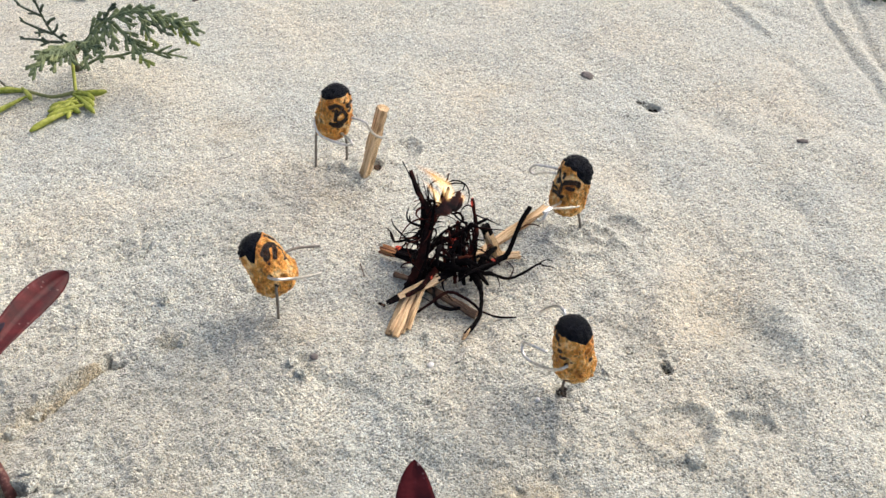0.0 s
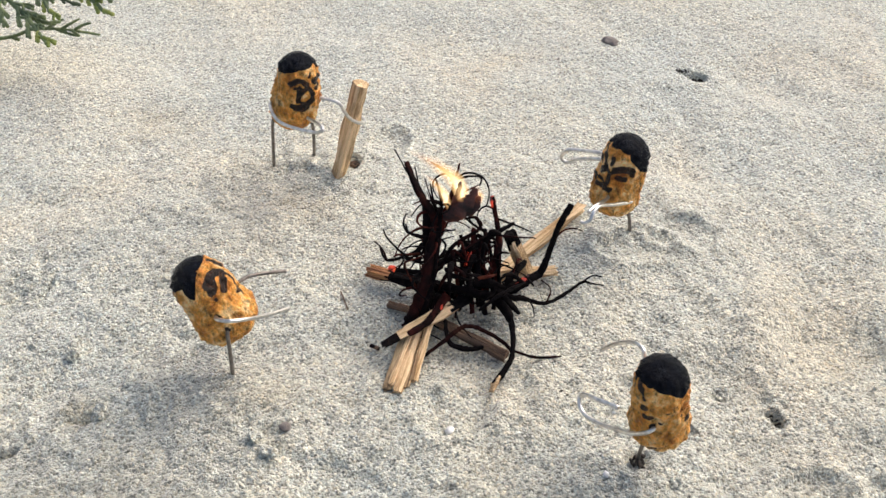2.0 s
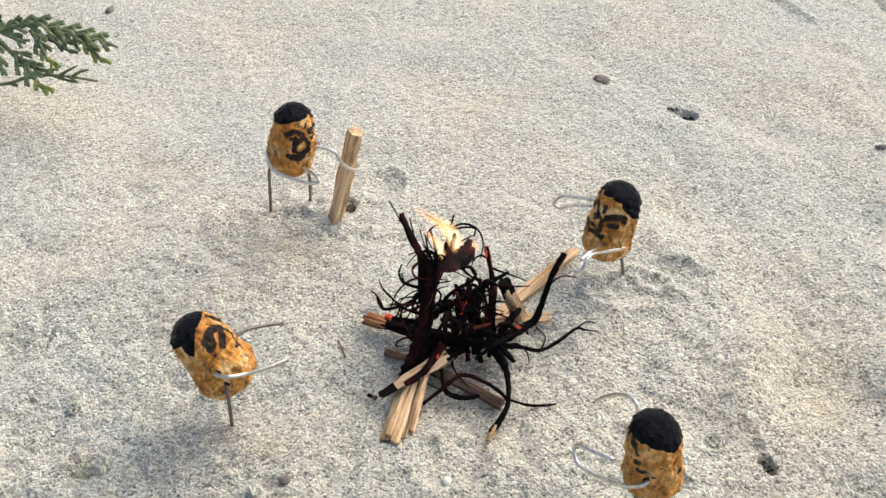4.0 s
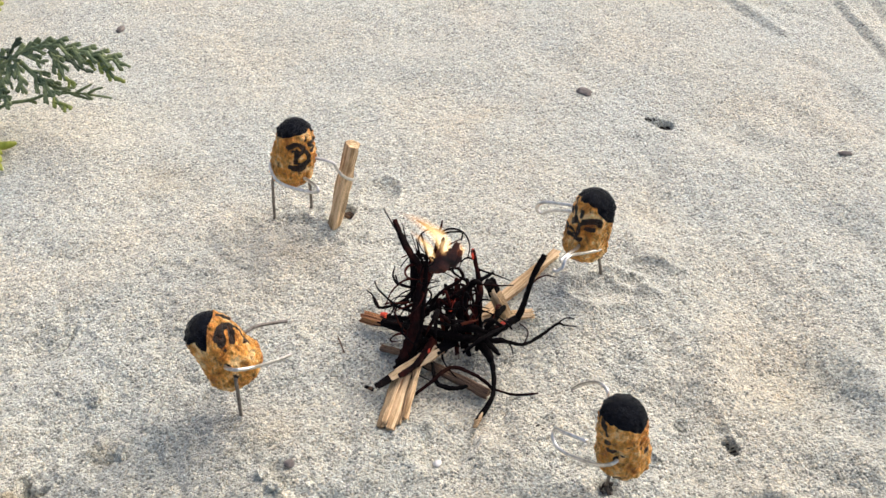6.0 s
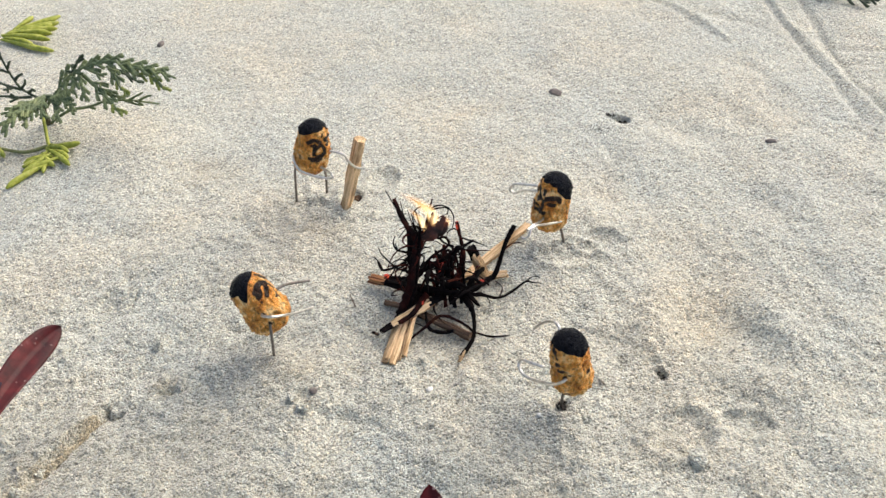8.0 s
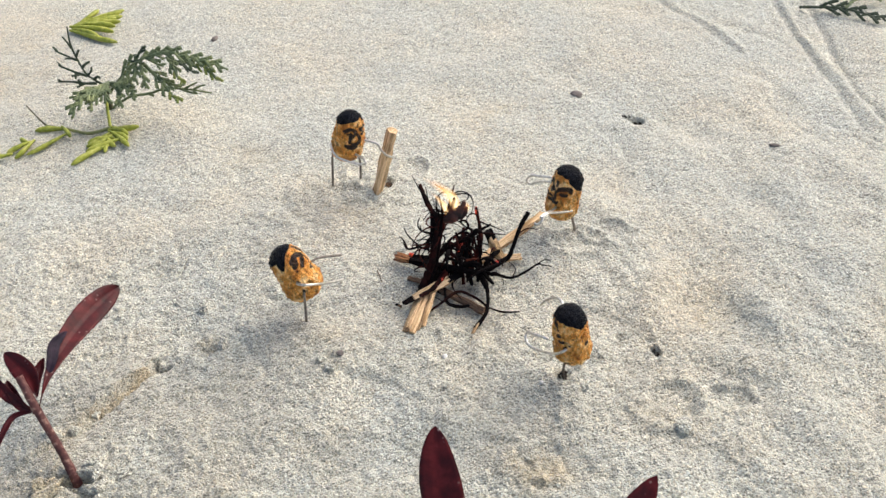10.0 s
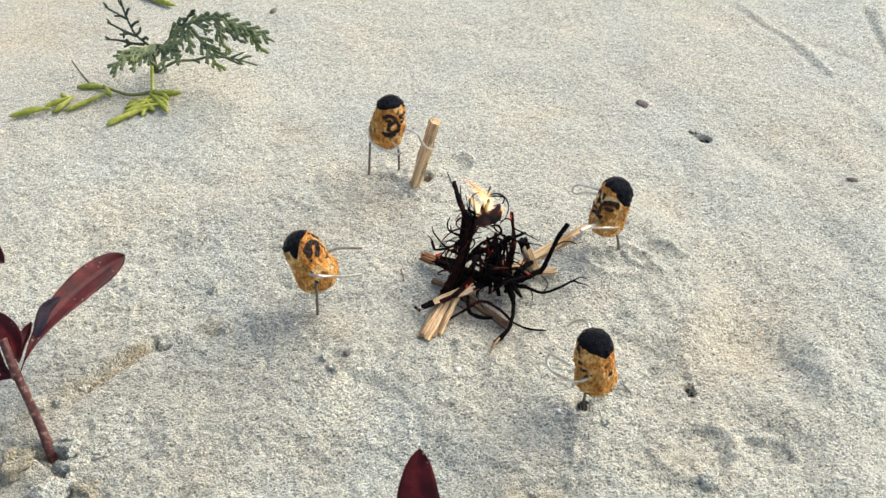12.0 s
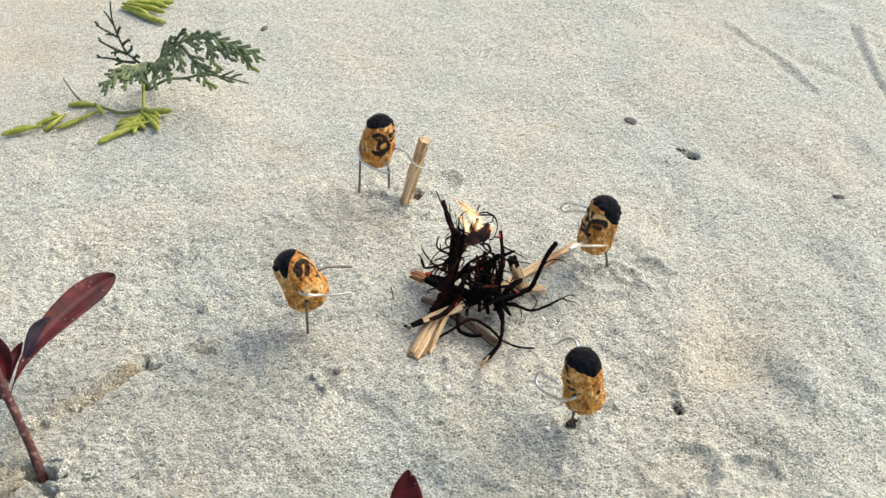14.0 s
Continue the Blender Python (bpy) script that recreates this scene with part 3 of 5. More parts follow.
peanut_doll((-52.9, 57.3, 31.0), (-49.8, 58.3, 44.3), 8.2, 7.1,
            [(-165, 14.3), (-124, 16.1), (-88, 17.9), (-45, 18.6), (-18, 19.5), (-12, 18.0), (60, 15.5), (130, 14.0)],
            [([(-106, 12.7), (-90, 14.6), (-72, 14.5), (-60, 13.4)], 0.62), ([(-92, 11.7), (-79, 12.4), (-68, 11.6)], 0.30), ([(-84, 10.9), (-70, 11.5)], 0.30),
             ([(-60, 12.7), (-48, 11.3), (-41, 9.4), (-47, 7.1)], 0.52), ([(-62, 11.9), (-79, 9.8), (-78, 7.1)], 0.60), ([(-78, 7.1), (-60, 6.4), (-47, 6.9)], 0.36),
             ([(-93, 5.1), (-75, 4.8), (-54, 5.5), (-41, 7.2)], 0.60), ([(-86, 4.0), (-65, 3.6), (-49, 4.4)], 0.40),
             ([(-35, 14.3), (-10, 14.6)], 0.85), ([(-31, 11.7), (-19, 12.2)], 0.55), ([(-53, 15.7), (-49, 17.1)], 0.24)],
            [[(-56.5, 57.0, 35.0), (-60.3, 56.0, 34.8), (-59.5, 50.0, 35.4), (-56.4, 44.0, 34.7), (-49.8, 38.0, 36.0), (-42.4, 32.0, 38.6), (-39.4, 30.0, 40.9), (-41.0, 34.0, 40.2), (-46.3, 44.0, 35.6)],
             [(-48.0, 57.0, 36.0), (-41.6, 56.0, 35.0), (-36.4, 54.0, 34.3), (-35.0, 53.5, 31.2), (-33.0, 54.0, 27.4), (-30.4, 56.0, 24.1), (-28.9, 61.0, 20.9), (-30.6, 66.0, 19.2), (-34.0, 66.0, 20.5)],
             [(-58.5, 59.0, 28.0), (-61.8, 60.0, 23.2), (-63.2, 61.0, 15.4), foot(-65.6, 63.1)],
             [(-48.0, 57.5, 28.0), (-47.6, 58.6, 19.0), foot(-50.6, 68.0)]],
            "orange-brown peanut doll, navy-black painted cap, wire arm holding a stick", 1, -0.5)

peanut_doll((56.9, 21.5, 18.3), (59.4, 23.3, 31.8), 8.3, 7.4,
            [(-176, 18.6), (-145, 18.0), (-128, 19.1), (-115, 17.9), (-96, 18.1), (-93, 16.5), (-68, 14.0), (-55, 12.3), (-18, 11.0), (60, 12.0), (120, 15.5)],
            [([(175, 17.2), (-166, 15.5), (-154, 12.2)], 0.55), ([(170, 12.5), (-178, 11.1)], 0.55), ([(-134, 15.5), (-135, 13.5)], 0.5), ([(-122, 12.0), (-101, 13.4), (-81, 12.8)], 0.78),
             ([(-83, 12.7), (-77, 11.3)], 0.62), ([(-111, 9.5), (-91, 9.5)], 0.62), ([(-151, 11.3), (-134, 10.5), (-131, 7.8), (-134, 5.8)], 0.52), ([(-167, 9.0), (-149, 10.9)], 0.75),
             ([(161, 6.3), (-165, 4.3), (-138, 4.4), (-122, 4.6)], 0.62), ([(-134, 10.1), (-122, 11.5)], 0.42), ([(-164, 6.9), (-143, 6.0)], 0.26)],
            [[(55.0, 25.0, 31.0), (50.8, 27.0, 31.0), (46.5, 31.0, 28.6), (42.5, 34.0, 26.8), (40.2, 35.0, 24.2), (40.1, 35.0, 22.1), (42.2, 34.0, 21.3), (45.7, 31.0, 25.1), (50.8, 26.0, 28.9), (55.0, 23.5, 30.0)],
             [(61.0, 21.0, 17.5), (62.5, 16.5, 18.4), (55.4, 11.0, 22.0), (49.4, 5.0, 26.9), (46.9, 2.0, 27.4), (45.6, 0.0, 25.7), (44.0, 0.0, 24.2), (42.6, 1.0, 24.2)],
             [(54.5, 17.0, 21.5), (52.4, 13.0, 22.3), (48.8, 8.0, 24.8), (45.4, 4.0, 25.2)],
             [(60.5, 21.5, 14.0), (62.6, 20.5, 7.2), foot(63.8, 21.2)], [(59.0, 26.5, 14.0), (61.0, 30.0, 6.0), foot(61.5, 32.0)]],
            "tan peanut doll, black painted cap, looped wire arms, leaning forward", 2, 0.1)

peanut_doll((-66.8, -30.2, 20.2), (-71.2, -29.4, 31.0), 9.8, 8.2,
            [(30, 18.6), (-6, 18.9), (-41, 18.7), (-65, 17.1), (-86, 13.0), (-101, 15.4), (-105, 16.8), (-120, 16.5), (180, 13.5), (90, 16.0)],
            [([(-51, 14.7), (-30, 15.9), (-11, 15.2), (-1, 13.4)], 0.78), ([(-48, 12.7), (-39, 14.6)], 1.15), ([(-15, 11.9), (-23, 10.4)], 1.15), ([(0, 13.4), (14, 10.0), (14, 7.4), (10, 5.4)], 0.46),
             # the last two marks paint the dark inside the wire holes
             ([(-2, 5.7), (16, 4.7), (7, 3.8)], 0.46), ([(19, 17.6), (28, 13.3)], 0.42), ([(-52, 9.7), (-52, 9.4)], 0.35), ([(-72, 4.9), (-69, 4.4)], 0.55), ([(-70, -0.1), (-70, -0.5)], 0.55)],
            [[(-66.0, -34.0, 24.0), (-66.2, -39.0, 26.9), (-61.8, -41.4, 28.3), (-57.4, -38.5, 25.8), (-53.5, -31.0, 19.0), (-48.6, -23.0, 13.2)],
             [(-66.0, -25.0, 24.0), (-60.4, -20.0, 24.1), (-57.2, -18.0, 23.3), (-53.2, -16.0, 22.0), (-49.4, -14.6, 21.0)],
             [(-64.6, -34.0, 20.0), (-63.9, -39.4, 20.6), (-64.6, -39.2, 13.3), foot(-66.6, -37.6)], [(-67.0, -25.0, 13.0), (-68.0, -20.0, 6.0), foot(-68.5, -18.0)]],
            "ochre peanut doll, black painted cap, tilted back on wire legs", 3, 0.35, 3)

peanut_doll((56.4, -72.0, 18.6), (54.7, -72.0, 35.2), 7.9, 7.0,
            [(-178, 20.2), (-155, 20.8), (-122, 20.6), (-96, 20.0), (-72, 18.7), (-49, 15.9), (-30, 16.8), (20, 15.5), (90, 17.0)],
            [([(-167, 21.0), (-145, 19.1), (-136, 16.8)], 0.48), ([(-175, 20.1), (-171, 17.7)], 0.3), ([(-134, 13.6), (-133, 13.1)], 0.65), ([(-130, 10.2), (-120, 10.1)], 0.65), ([(-100, 8.5), (-99, 8.5)], 0.32),
             # the last mark but one paints the dark inside a wire hole
             ([(-42, 7.1), (-35, 7.4)], 0.55), ([(-85, 12.8), (-85, 12.7)], 0.3), ([(-53, 9.9), (-54, 9.6)], 0.32), ([(-117, 6.9), (-113, 7.1)], 0.45), ([(-130, -3.8), (-107, -2.1)], 0.26)],
            [[(54.0, -67.0, 28.0), (52.6, -62.0, 31.6), (52.1, -60.0, 33.6), (50.7, -57.0, 32.8), (48.8, -54.0, 29.8), (46.0, -51.0, 25.2), (43.8, -48.0, 19.4)],
             [(54.5, -76.0, 24.0), (52.2, -79.5, 24.6), (48.6, -77.0, 19.8), (44.7, -72.0, 15.2), (40.7, -67.0, 11.4), (37.8, -63.0, 10.0), (36.6, -60.0, 11.2), (37.6, -59.0, 13.6), (40.7, -63.0, 16.7), (46.0, -68.0, 19.2)],
             [(54.5, -72.0, 12.5), (53.0, -71.8, 6.0), foot(52.4, -71.6)], [(59.0, -69.0, 12.5), (60.0, -67.0, 6.0), foot(60.5, -66.0)]],
            "golden-brown peanut doll, black painted cap, bent wire arms towards the fire", 4, 0.0)


# ---- wood ----
def split_wood(name, a, b, width, thick, char_a, char_b, label, category, group, seed, material=None, ragged=2.0, twist=0.0, sections=22, sides=11, round_=0.7, taper=(1.0, 1.0), bow=0.0):
    """A split piece of wood from a to b (mm); char_a, char_b: charred lengths at its ends; taper: the widths at its ends."""
    rnd = random.Random(seed)
    a, b = Vector(a), Vector(b)
    length = (b - a).length
    bm = bmesh.new()
    shape = []
    for s in range(sides):
        an = 2 * math.pi * s / sides
        c, q = math.cos(an), math.sin(an)
        k = 1 / max(abs(c), abs(q)) ** round_
        dent = rnd.choice((1.0, 1.0, 0.74, 1.06)) if ragged > 1 else rnd.uniform(0.95, 1.03)
        shape.append((c * k * width / 2 * rnd.uniform(0.9, 1.06) * dent, q * k * thick / 2 * rnd.uniform(0.85, 1.1) * dent))
    stick_a, stick_b = [rnd.uniform(0, ragged) * rnd.choice((0.3, 1)) for _ in shape], [rnd.uniform(0, ragged) * rnd.choice((0.3, 1)) for _ in shape]
    rings = []
    for i in range(sections + 1):
        u = i / sections
        ring = []
        w = (taper[0] + (1 - taper[0]) * min(1, u * 3)) * (taper[1] + (1 - taper[1]) * min(1, (1 - u) * 3)) * (1 + 0.05 * math.sin(u * 7 + seed))
        for s, (py, pz) in enumerate(shape):
            px = u * length
            if i == 0:
                px += stick_a[s]
            if i == sections:
                px -= stick_b[s]
            wob = 0.16 * noise.noise(Vector((u * 5, s * 1.7, seed * 2.3))) * width
            k = math.radians(twist * u)
            yy, zz = py * w + wob, pz * w + wob * 0.4
            ring.append(bm.verts.new(Vector((px, yy * math.cos(k) - zz * math.sin(k), yy * math.sin(k) + zz * math.cos(k) + bow * math.sin(math.pi * u))) * 0.001))
        rings.append(ring)
    faces = [bm.faces.new(rings[0][::-1]), bm.faces.new(rings[-1])]
    for r0, r1 in zip(rings, rings[1:]):
        for s in range(sides):
            faces.append(bm.faces.new((r0[s], r1[s], r1[(s + 1) % sides], r0[(s + 1) % sides])))
    bm.normal_update()
    for f in faces:
        c = f.calc_center_median() * 1000
        edge = 4.0 * noise.noise(Vector((c.y * 0.9, c.z * 0.9, seed)))
        f.material_index = 1 if c.x < char_a + edge * (char_a > 0) or c.x > length - char_b + edge * (char_b > 0) else 0
    ob = mesh_object(name, bm, [material or STRAW, CHARWOOD])
    turn = (b - a).to_track_quat("X", "Z").to_matrix().to_4x4()
    ob.matrix_world = Matrix.Translation(a * 0.001) @ turn
    return tagged(ob, label, category, group)


FIREWOOD = "wood pieces of the campfire"
split_wood("wooden_stick", (-40.8, 56.0, -2.5), (-28.8, 62.0, 37.0), 6.2, 5.8, 0, 0,
           "short pale wooden stick standing upright in the sand", "stick", "", 11, ragged=0.6, sides=12)
split_wood("split_stick", (-19.0, -47.0, 1.4), (-8.6, -12.0, 6.0), 3.0, 2.4, 0, 10, "weathered brown split wood piece, charred where it meets the fire", "firewood", FIREWOOD, 12, OLDWOOD, ragged=3.0)
split_wood("split_stick", (-15.8, -48.4, 1.8), (-5.0, -10.0, 6.8), 2.8, 2.4, 0, 14, "straw-coloured split wood piece, charred at its far end", "firewood", FIREWOOD, 13, ragged=3.5)
split_wood("split_stick", (-13.2, -46.6, 1.2), (-6.4, -18.0, 4.4), 2.2, 2.0, 0, 9, "thin brown splinter of wood lying in the bundle", "firewood", FIREWOOD, 25, OLDWOOD, ragged=3.0)
split_wood("split_stick", (-10.6, -44.0, 1.8), (-2.6, -12.0, 6.6), 2.4, 2.2, 0, 13, "pale yellow split wood piece with a frayed end", "firewood", FIREWOOD, 14, ragged=4.0, bow=1.0)
split_wood("split_stick", (-17.4, -46.0, 3.2), (-9.6, -22.0, 6.2), 1.6, 1.4, 0, 6, "short pale splinter on top of the bundle", "firewood", FIREWOOD, 26, ragged=3.0)
split_wood("split_stick", (-20.5, -33.0, 6.0), (8.0, -15.5, 8.6), 4.4, 2.6, 8, 8, "tan split wood piece with a black charred tip", "firewood", FIREWOOD, 15, ragged=2.4, taper=(0.55, 0.8))
split_wood("long_stick", (15.0, -2.0, 2.4), (48.2, 31.6, 3.6), 4.2, 3.2, 3, 0, "long pale flat stick from the fire to a doll", "firewood", FIREWOOD, 16, ragged=3.0)
split_wood("split_stick", (12.0, -4.0, 6.0), (36.5, -0.6, 4.2), 4.2, 3.0, 3, 0, "short brown-yellow split wood piece", "firewood", FIREWOOD, 17)
split_wood("wood_stub", (25.8, -3.0, 6.2), (20.0, 0.6, 20.5), 4.6, 4.2, 0, 4, "round wood stub leaning in the fire, black at the top", "firewood", FIREWOOD, 18, ragged=0.8, sides=12)
split_wood("split_stick", (-26.8, 2.9, 3.0), (3.0, -11.5, 6.4), 4.2, 2.8, 0, 25, "charred stick with a scorched orange-brown end", "firewood", FIREWOOD, 19, SCORCH)
split_wood("brown_twig", (-5.2, -19.0, 2.4), (18.0, -34.4, 1.0), 3.4, 3.0, 3, 0, "purple-brown twig on the sand under the fire", "firewood", FIREWOOD, 20, TWIG, 1.0)
split_wood("brown_twig", (-19.4, -11.0, 0.8), (-12.4, -14.0, 1.2), 2.4, 2.0, 0, 0, "small dark brown bit of bark", "firewood", FIREWOOD, 21, TWIG, 0.6)
split_wood("brown_twig", (-21.5, -29.5, 0.3), (-24.5, -28.0, 0.6), 1.2, 1.0, 1, 1, "small black splinter on the sand", "firewood", FIREWOOD, 22, TWIG, 0.3)

# ---- the charred tuft: one dry weed with its burnt strands ----
tuft = empty("charred_tuft", "black burnt weed tuft with curling strands over split wood", "burnt plant")
STRANDS = [
    ([(-12.6, -23.4, 3.0), (-10.1, -20.1, 7.0), (-6.4, -14.2, 14.0), (-4.6, -7.7, 22.0), (-3.0, -1.8, 29.0), (-7.8, 4.0, 35.0), (-11.7, 11.2, 42.0)], [2.2, 2.6, 2.4, 2.0, 1.5, 1.2, 0.9]),
    ([(-5.3, -9.9, 14.0), (-2.2, -3.8, 26.0), (1.7, 0.8, 34.0), (3.5, 5.4, 39.0), (5.0, 8.5, 43.0)], [2.0, 1.4, 0.8, 0.55, 0.35]),
    ([(-5.8, -6.3, 20.0), (-5.8, 1.4, 31.0), (-8.7, 7.0, 37.0), (-10.8, 9.0, 40.0)], [1.6, 1.1, 0.6, 0.3]),
    ([(-3.0, -6.0, 24.0), (-1.0, 0.5, 33.0), (-2.5, 5.5, 39.5)], [1.4, 0.8, 0.3]),
    ([(14.2, -12.4, 10.0), (16.6, -4.2, 20.0), (16.0, 0.4, 27.0), (14.8, 3.8, 33.0)], [1.5, 1.3, 1.1, 0.7]),
    ([(13.9, -16.0, 8.0), (21.0, -13.4, 9.5), (26.4, -10.8, 11.0), (30.0, -8.8, 12.0), (33.1, -4.4, 18.0), (36.4, -0.2, 25.0), (39.7, 2.6, 30.0)], [1.6, 1.5, 1.35, 1.4, 1.3, 1.25, 1.05]),
    ([(-7.2, -9.4, 14.0), (0.6, -7.2, 17.0), (8.4, -5.2, 20.0), (15.0, -2.9, 23.0), (21.8, -0.8, 26.0)], [1.7, 1.6, 1.4, 1.2, 0.6]),
    ([(15.6, -17.1, 9.0), (18.8, -25.2, 10.0), (19.8, -31.0, 8.0), (18.8, -37.9, 4.0), (13.6, -45.0, 1.0)], [1.3, 1.3, 1.1, 0.9, 0.8]),
    ([(20.8, -16.8, 9.0), (26.0, -15.7, 6.0), (31.4, -15.2, 4.0), (37.3, -11.8, 4.0), (43.6, -7.4, 5.0), (46.5, -8.0, 5.0), (50.6, -8.0, 4.0)], [0.8, 0.7, 0.6, 0.6, 0.5, 0.4, 0.25]),
    ([(31.4, -15.2, 4.0), (33.0, -12.0, 7.0), (30.0, -9.6, 9.0)], [0.4, 0.3, 0.25]),
    ([(43.6, -7.4, 5.0), (47.0, -6.0, 6.5), (50.0, -7.0, 7.0)], [0.4, 0.35, 0.2]),
    ([(19.2, -35.1, 5.0), (26.4, -35.6, 2.0), (34.6, -34.7, 1.0)], [0.55, 0.5, 0.3]),
    ([(-7.9, -33.6, 1.0), (-1.7, -30.4, 4.0), (5.4, -26.8, 7.0), (12.1, -28.6, 6.0), (17.6, -31.9, 4.0), (19.4, -35.3, 4.0)], [0.5, 0.6, 0.7, 0.65, 0.6, 0.5]),
    ([(-0.8, -24.0, 7.0), (0.5, -30.0, 3.0), (7.3, -31.8, 2.0), (13.3, -29.8, 2.0)], [0.7, 0.8, 0.9, 0.6]),
    ([(2.6, -18.6, 6.0), (7.1, -15.0, 12.0), (14.1, -15.0, 13.0), (20.6, -20.3, 8.0), (22.2, -21.0, 6.0)], [1.2, 1.4, 1.5, 1.2, 0.7]),
    ([(-2.2, -13.4, 11.0), (5.9, -16.6, 12.0), (12.8, -17.8, 11.0), (20.0, -17.6, 9.5), (25.8, -17.6, 8.5)], [1.1, 1.3, 1.4, 1.1, 0.6]),
    ([(7.8, -3.4, 20.0), (6.3, -10.8, 16.0), (7.6, -16.7, 12.0)], [1.3, 1.7, 1.4]),
    ([(12.8, -2.9, 24.0), (10.0, -8.2, 18.0), (13.0, -11.6, 13.0), (11.5, -17.3, 9.0)], [0.6, 0.9, 1.0, 0.9]),
    ([(-1.8, -10.2, 16.0), (2.1, -5.6, 21.0), (10.6, -3.2, 26.0), (9.6, -0.2, 28.0), (6.0, 0.4, 27.0)], [0.7, 0.7, 0.6, 0.5, 0.35]),
    ([(-5.8, -4.3, 22.0), (-8.6, -4.6, 19.0), (-13.6, -3.6, 15.0), (-19.3, -1.8, 12.0), (-21.6, 2.5, 13.0)], [0.7, 0.7, 0.6, 0.5, 0.3]),
    ([(-5.2, -4.8, 24.0), (-8.9, -1.6, 22.0), (-12.0, 2.5, 20.0), (-12.8, 5.4, 21.0)], [0.6, 0.5, 0.45, 0.25]),
    ([(-9.2, -9.5, 11.0), (-13.5, -4.9, 10.0), (-12.8, -2.0, 12.0), (-8.4, -2.8, 15.0)], [0.5, 0.5, 0.45, 0.4]),
    ([(3.4, 6.6, 38.0), (7.6, 5.6, 40.0), (11.4, 5.0, 40.0), (11.0, 3.3, 38.0)], [0.45, 0.4, 0.35, 0.25]),
    ([(0.0, -16.0, 9.0), (-6.0, -26.0, 9.0), (-12.0, -31.0, 8.8)], [1.6, 1.5, 0.7]),
    ([(-19.0, -0.5, 7.0), (-14.0, -4.0, 9.0), (-8.0, -8.0, 12.0)], [0.5, 0.8, 1.0]),
]
made = []
for k, (pts, radii) in enumerate(STRANDS):
    bm = bmesh.new()
    wide = 1.25 if radii[0] > 0.9 else 1.0
    tube(bm, pts, [q * wide for q in radii], sides=8, per=8, flat=0.6 if radii[0] > 0.9 else 0.7, rough=0.2, seed=100 + k, spin=k * 1.3, twist=3.0 * math.sin(k * 2.1))
    made.append(part("strand", bm, CHAR, tuft))
rnd = random.Random(17)
TRUNK = smooth_line(STRANDS[0][0], 3)
for k in range(16):
    # the trunk is a bundle: strands beside it that fray at the top
    lo, hi = rnd.randint(0, 5), rnd.randint(11, len(TRUNK) - 1)
    off = Vector((rnd.uniform(-1.7, 2.3), rnd.uniform(-1.2, 1.2), rnd.uniform(-1, 1)))
    fray = Vector((rnd.uniform(-5, 7), rnd.uniform(-2, 3), rnd.uniform(-2, 3)))
    pts = [TRUNK[i] + off * (1 - 0.3 * (i - lo) / (hi - lo)) + fray * max(0.0, (i - 11) / 7) ** 2 for i in range(lo, hi + 1, 2)]
    bm = bmesh.new()
    tube(bm, pts, [rnd.uniform(0.7, 1.2), rnd.uniform(0.6, 1.0), rnd.uniform(0.35, 0.6), 0.2], sides=6, per=4, flat=0.4, rough=0.25, seed=300 + k, spin=k, twist=rnd.uniform(-3, 3))
    part("strand", bm, CHAR, tuft)
for k in range(17):
    # the burnt heart of the pile: bent strands that cross each other
    a = Vector((rnd.uniform(-8, 24), rnd.uniform(-20, -6), 0))
    a.z = 5 + 9 * rnd.random() + 6 * math.exp(-((a.x - 8) / 10) ** 2)
    d = Vector((rnd.uniform(-1, 1), rnd.uniform(-0.8, 0.8), rnd.uniform(-0.5, 0.6))).normalized() * rnd.uniform(4, 9)
    lift = Vector((rnd.uniform(-2, 2), rnd.uniform(-2, 2), rnd.uniform(1, 5)))
    pts = [a - d, a - d * 0.3 + lift, a + d * 0.4 + lift * 0.8, a + d]
    for p in pts:
        p.z = max(p.z, ground_z(p.x, p.y) + 1.0)
    bm = bmesh.new()
    w = rnd.uniform(0.4, 1.5)
    tube(bm, pts, [w * 0.6, w, w * 0.9, w * 0.3], sides=6, per=5, flat=0.35, rough=0.25, seed=400 + k, spin=k, twist=rnd.uniform(-4, 4))
    part("strand", bm, CHAR, tuft)
rnd = random.Random(41)
for k in range(12):
    # burnt stalks that stand close together in the middle of the pile
    x0, y0 = rnd.uniform(2, 17), rnd.uniform(-18, -9)
    top = Vector((x0 + rnd.uniform(-4, 4), y0 + rnd.uniform(5, 10), rnd.uniform(17, 27)))
    foot_of = Vector((x0, y0, ground_z(x0, y0) + 1.5))
    mid = foot_of.lerp(top, 0.5) + Vector((rnd.uniform(-2.5, 2.5), rnd.uniform(-1.5, 1.5), 0))
    bend = top + Vector((rnd.uniform(-5, 5), rnd.uniform(-3, 1), rnd.uniform(-5, 1)))
    bm = bmesh.new()
    w = rnd.uniform(0.7, 1.3)
    tube(bm, [foot_of, mid, top, bend], [w, w * 1.1, w * 0.8, w * 0.3], sides=7, per=6, flat=0.45, rough=0.25, seed=500 + k, spin=k, twist=rnd.uniform(-3, 3))
    part("strand", bm, CHAR, tuft)
rnd = random.Random(23)
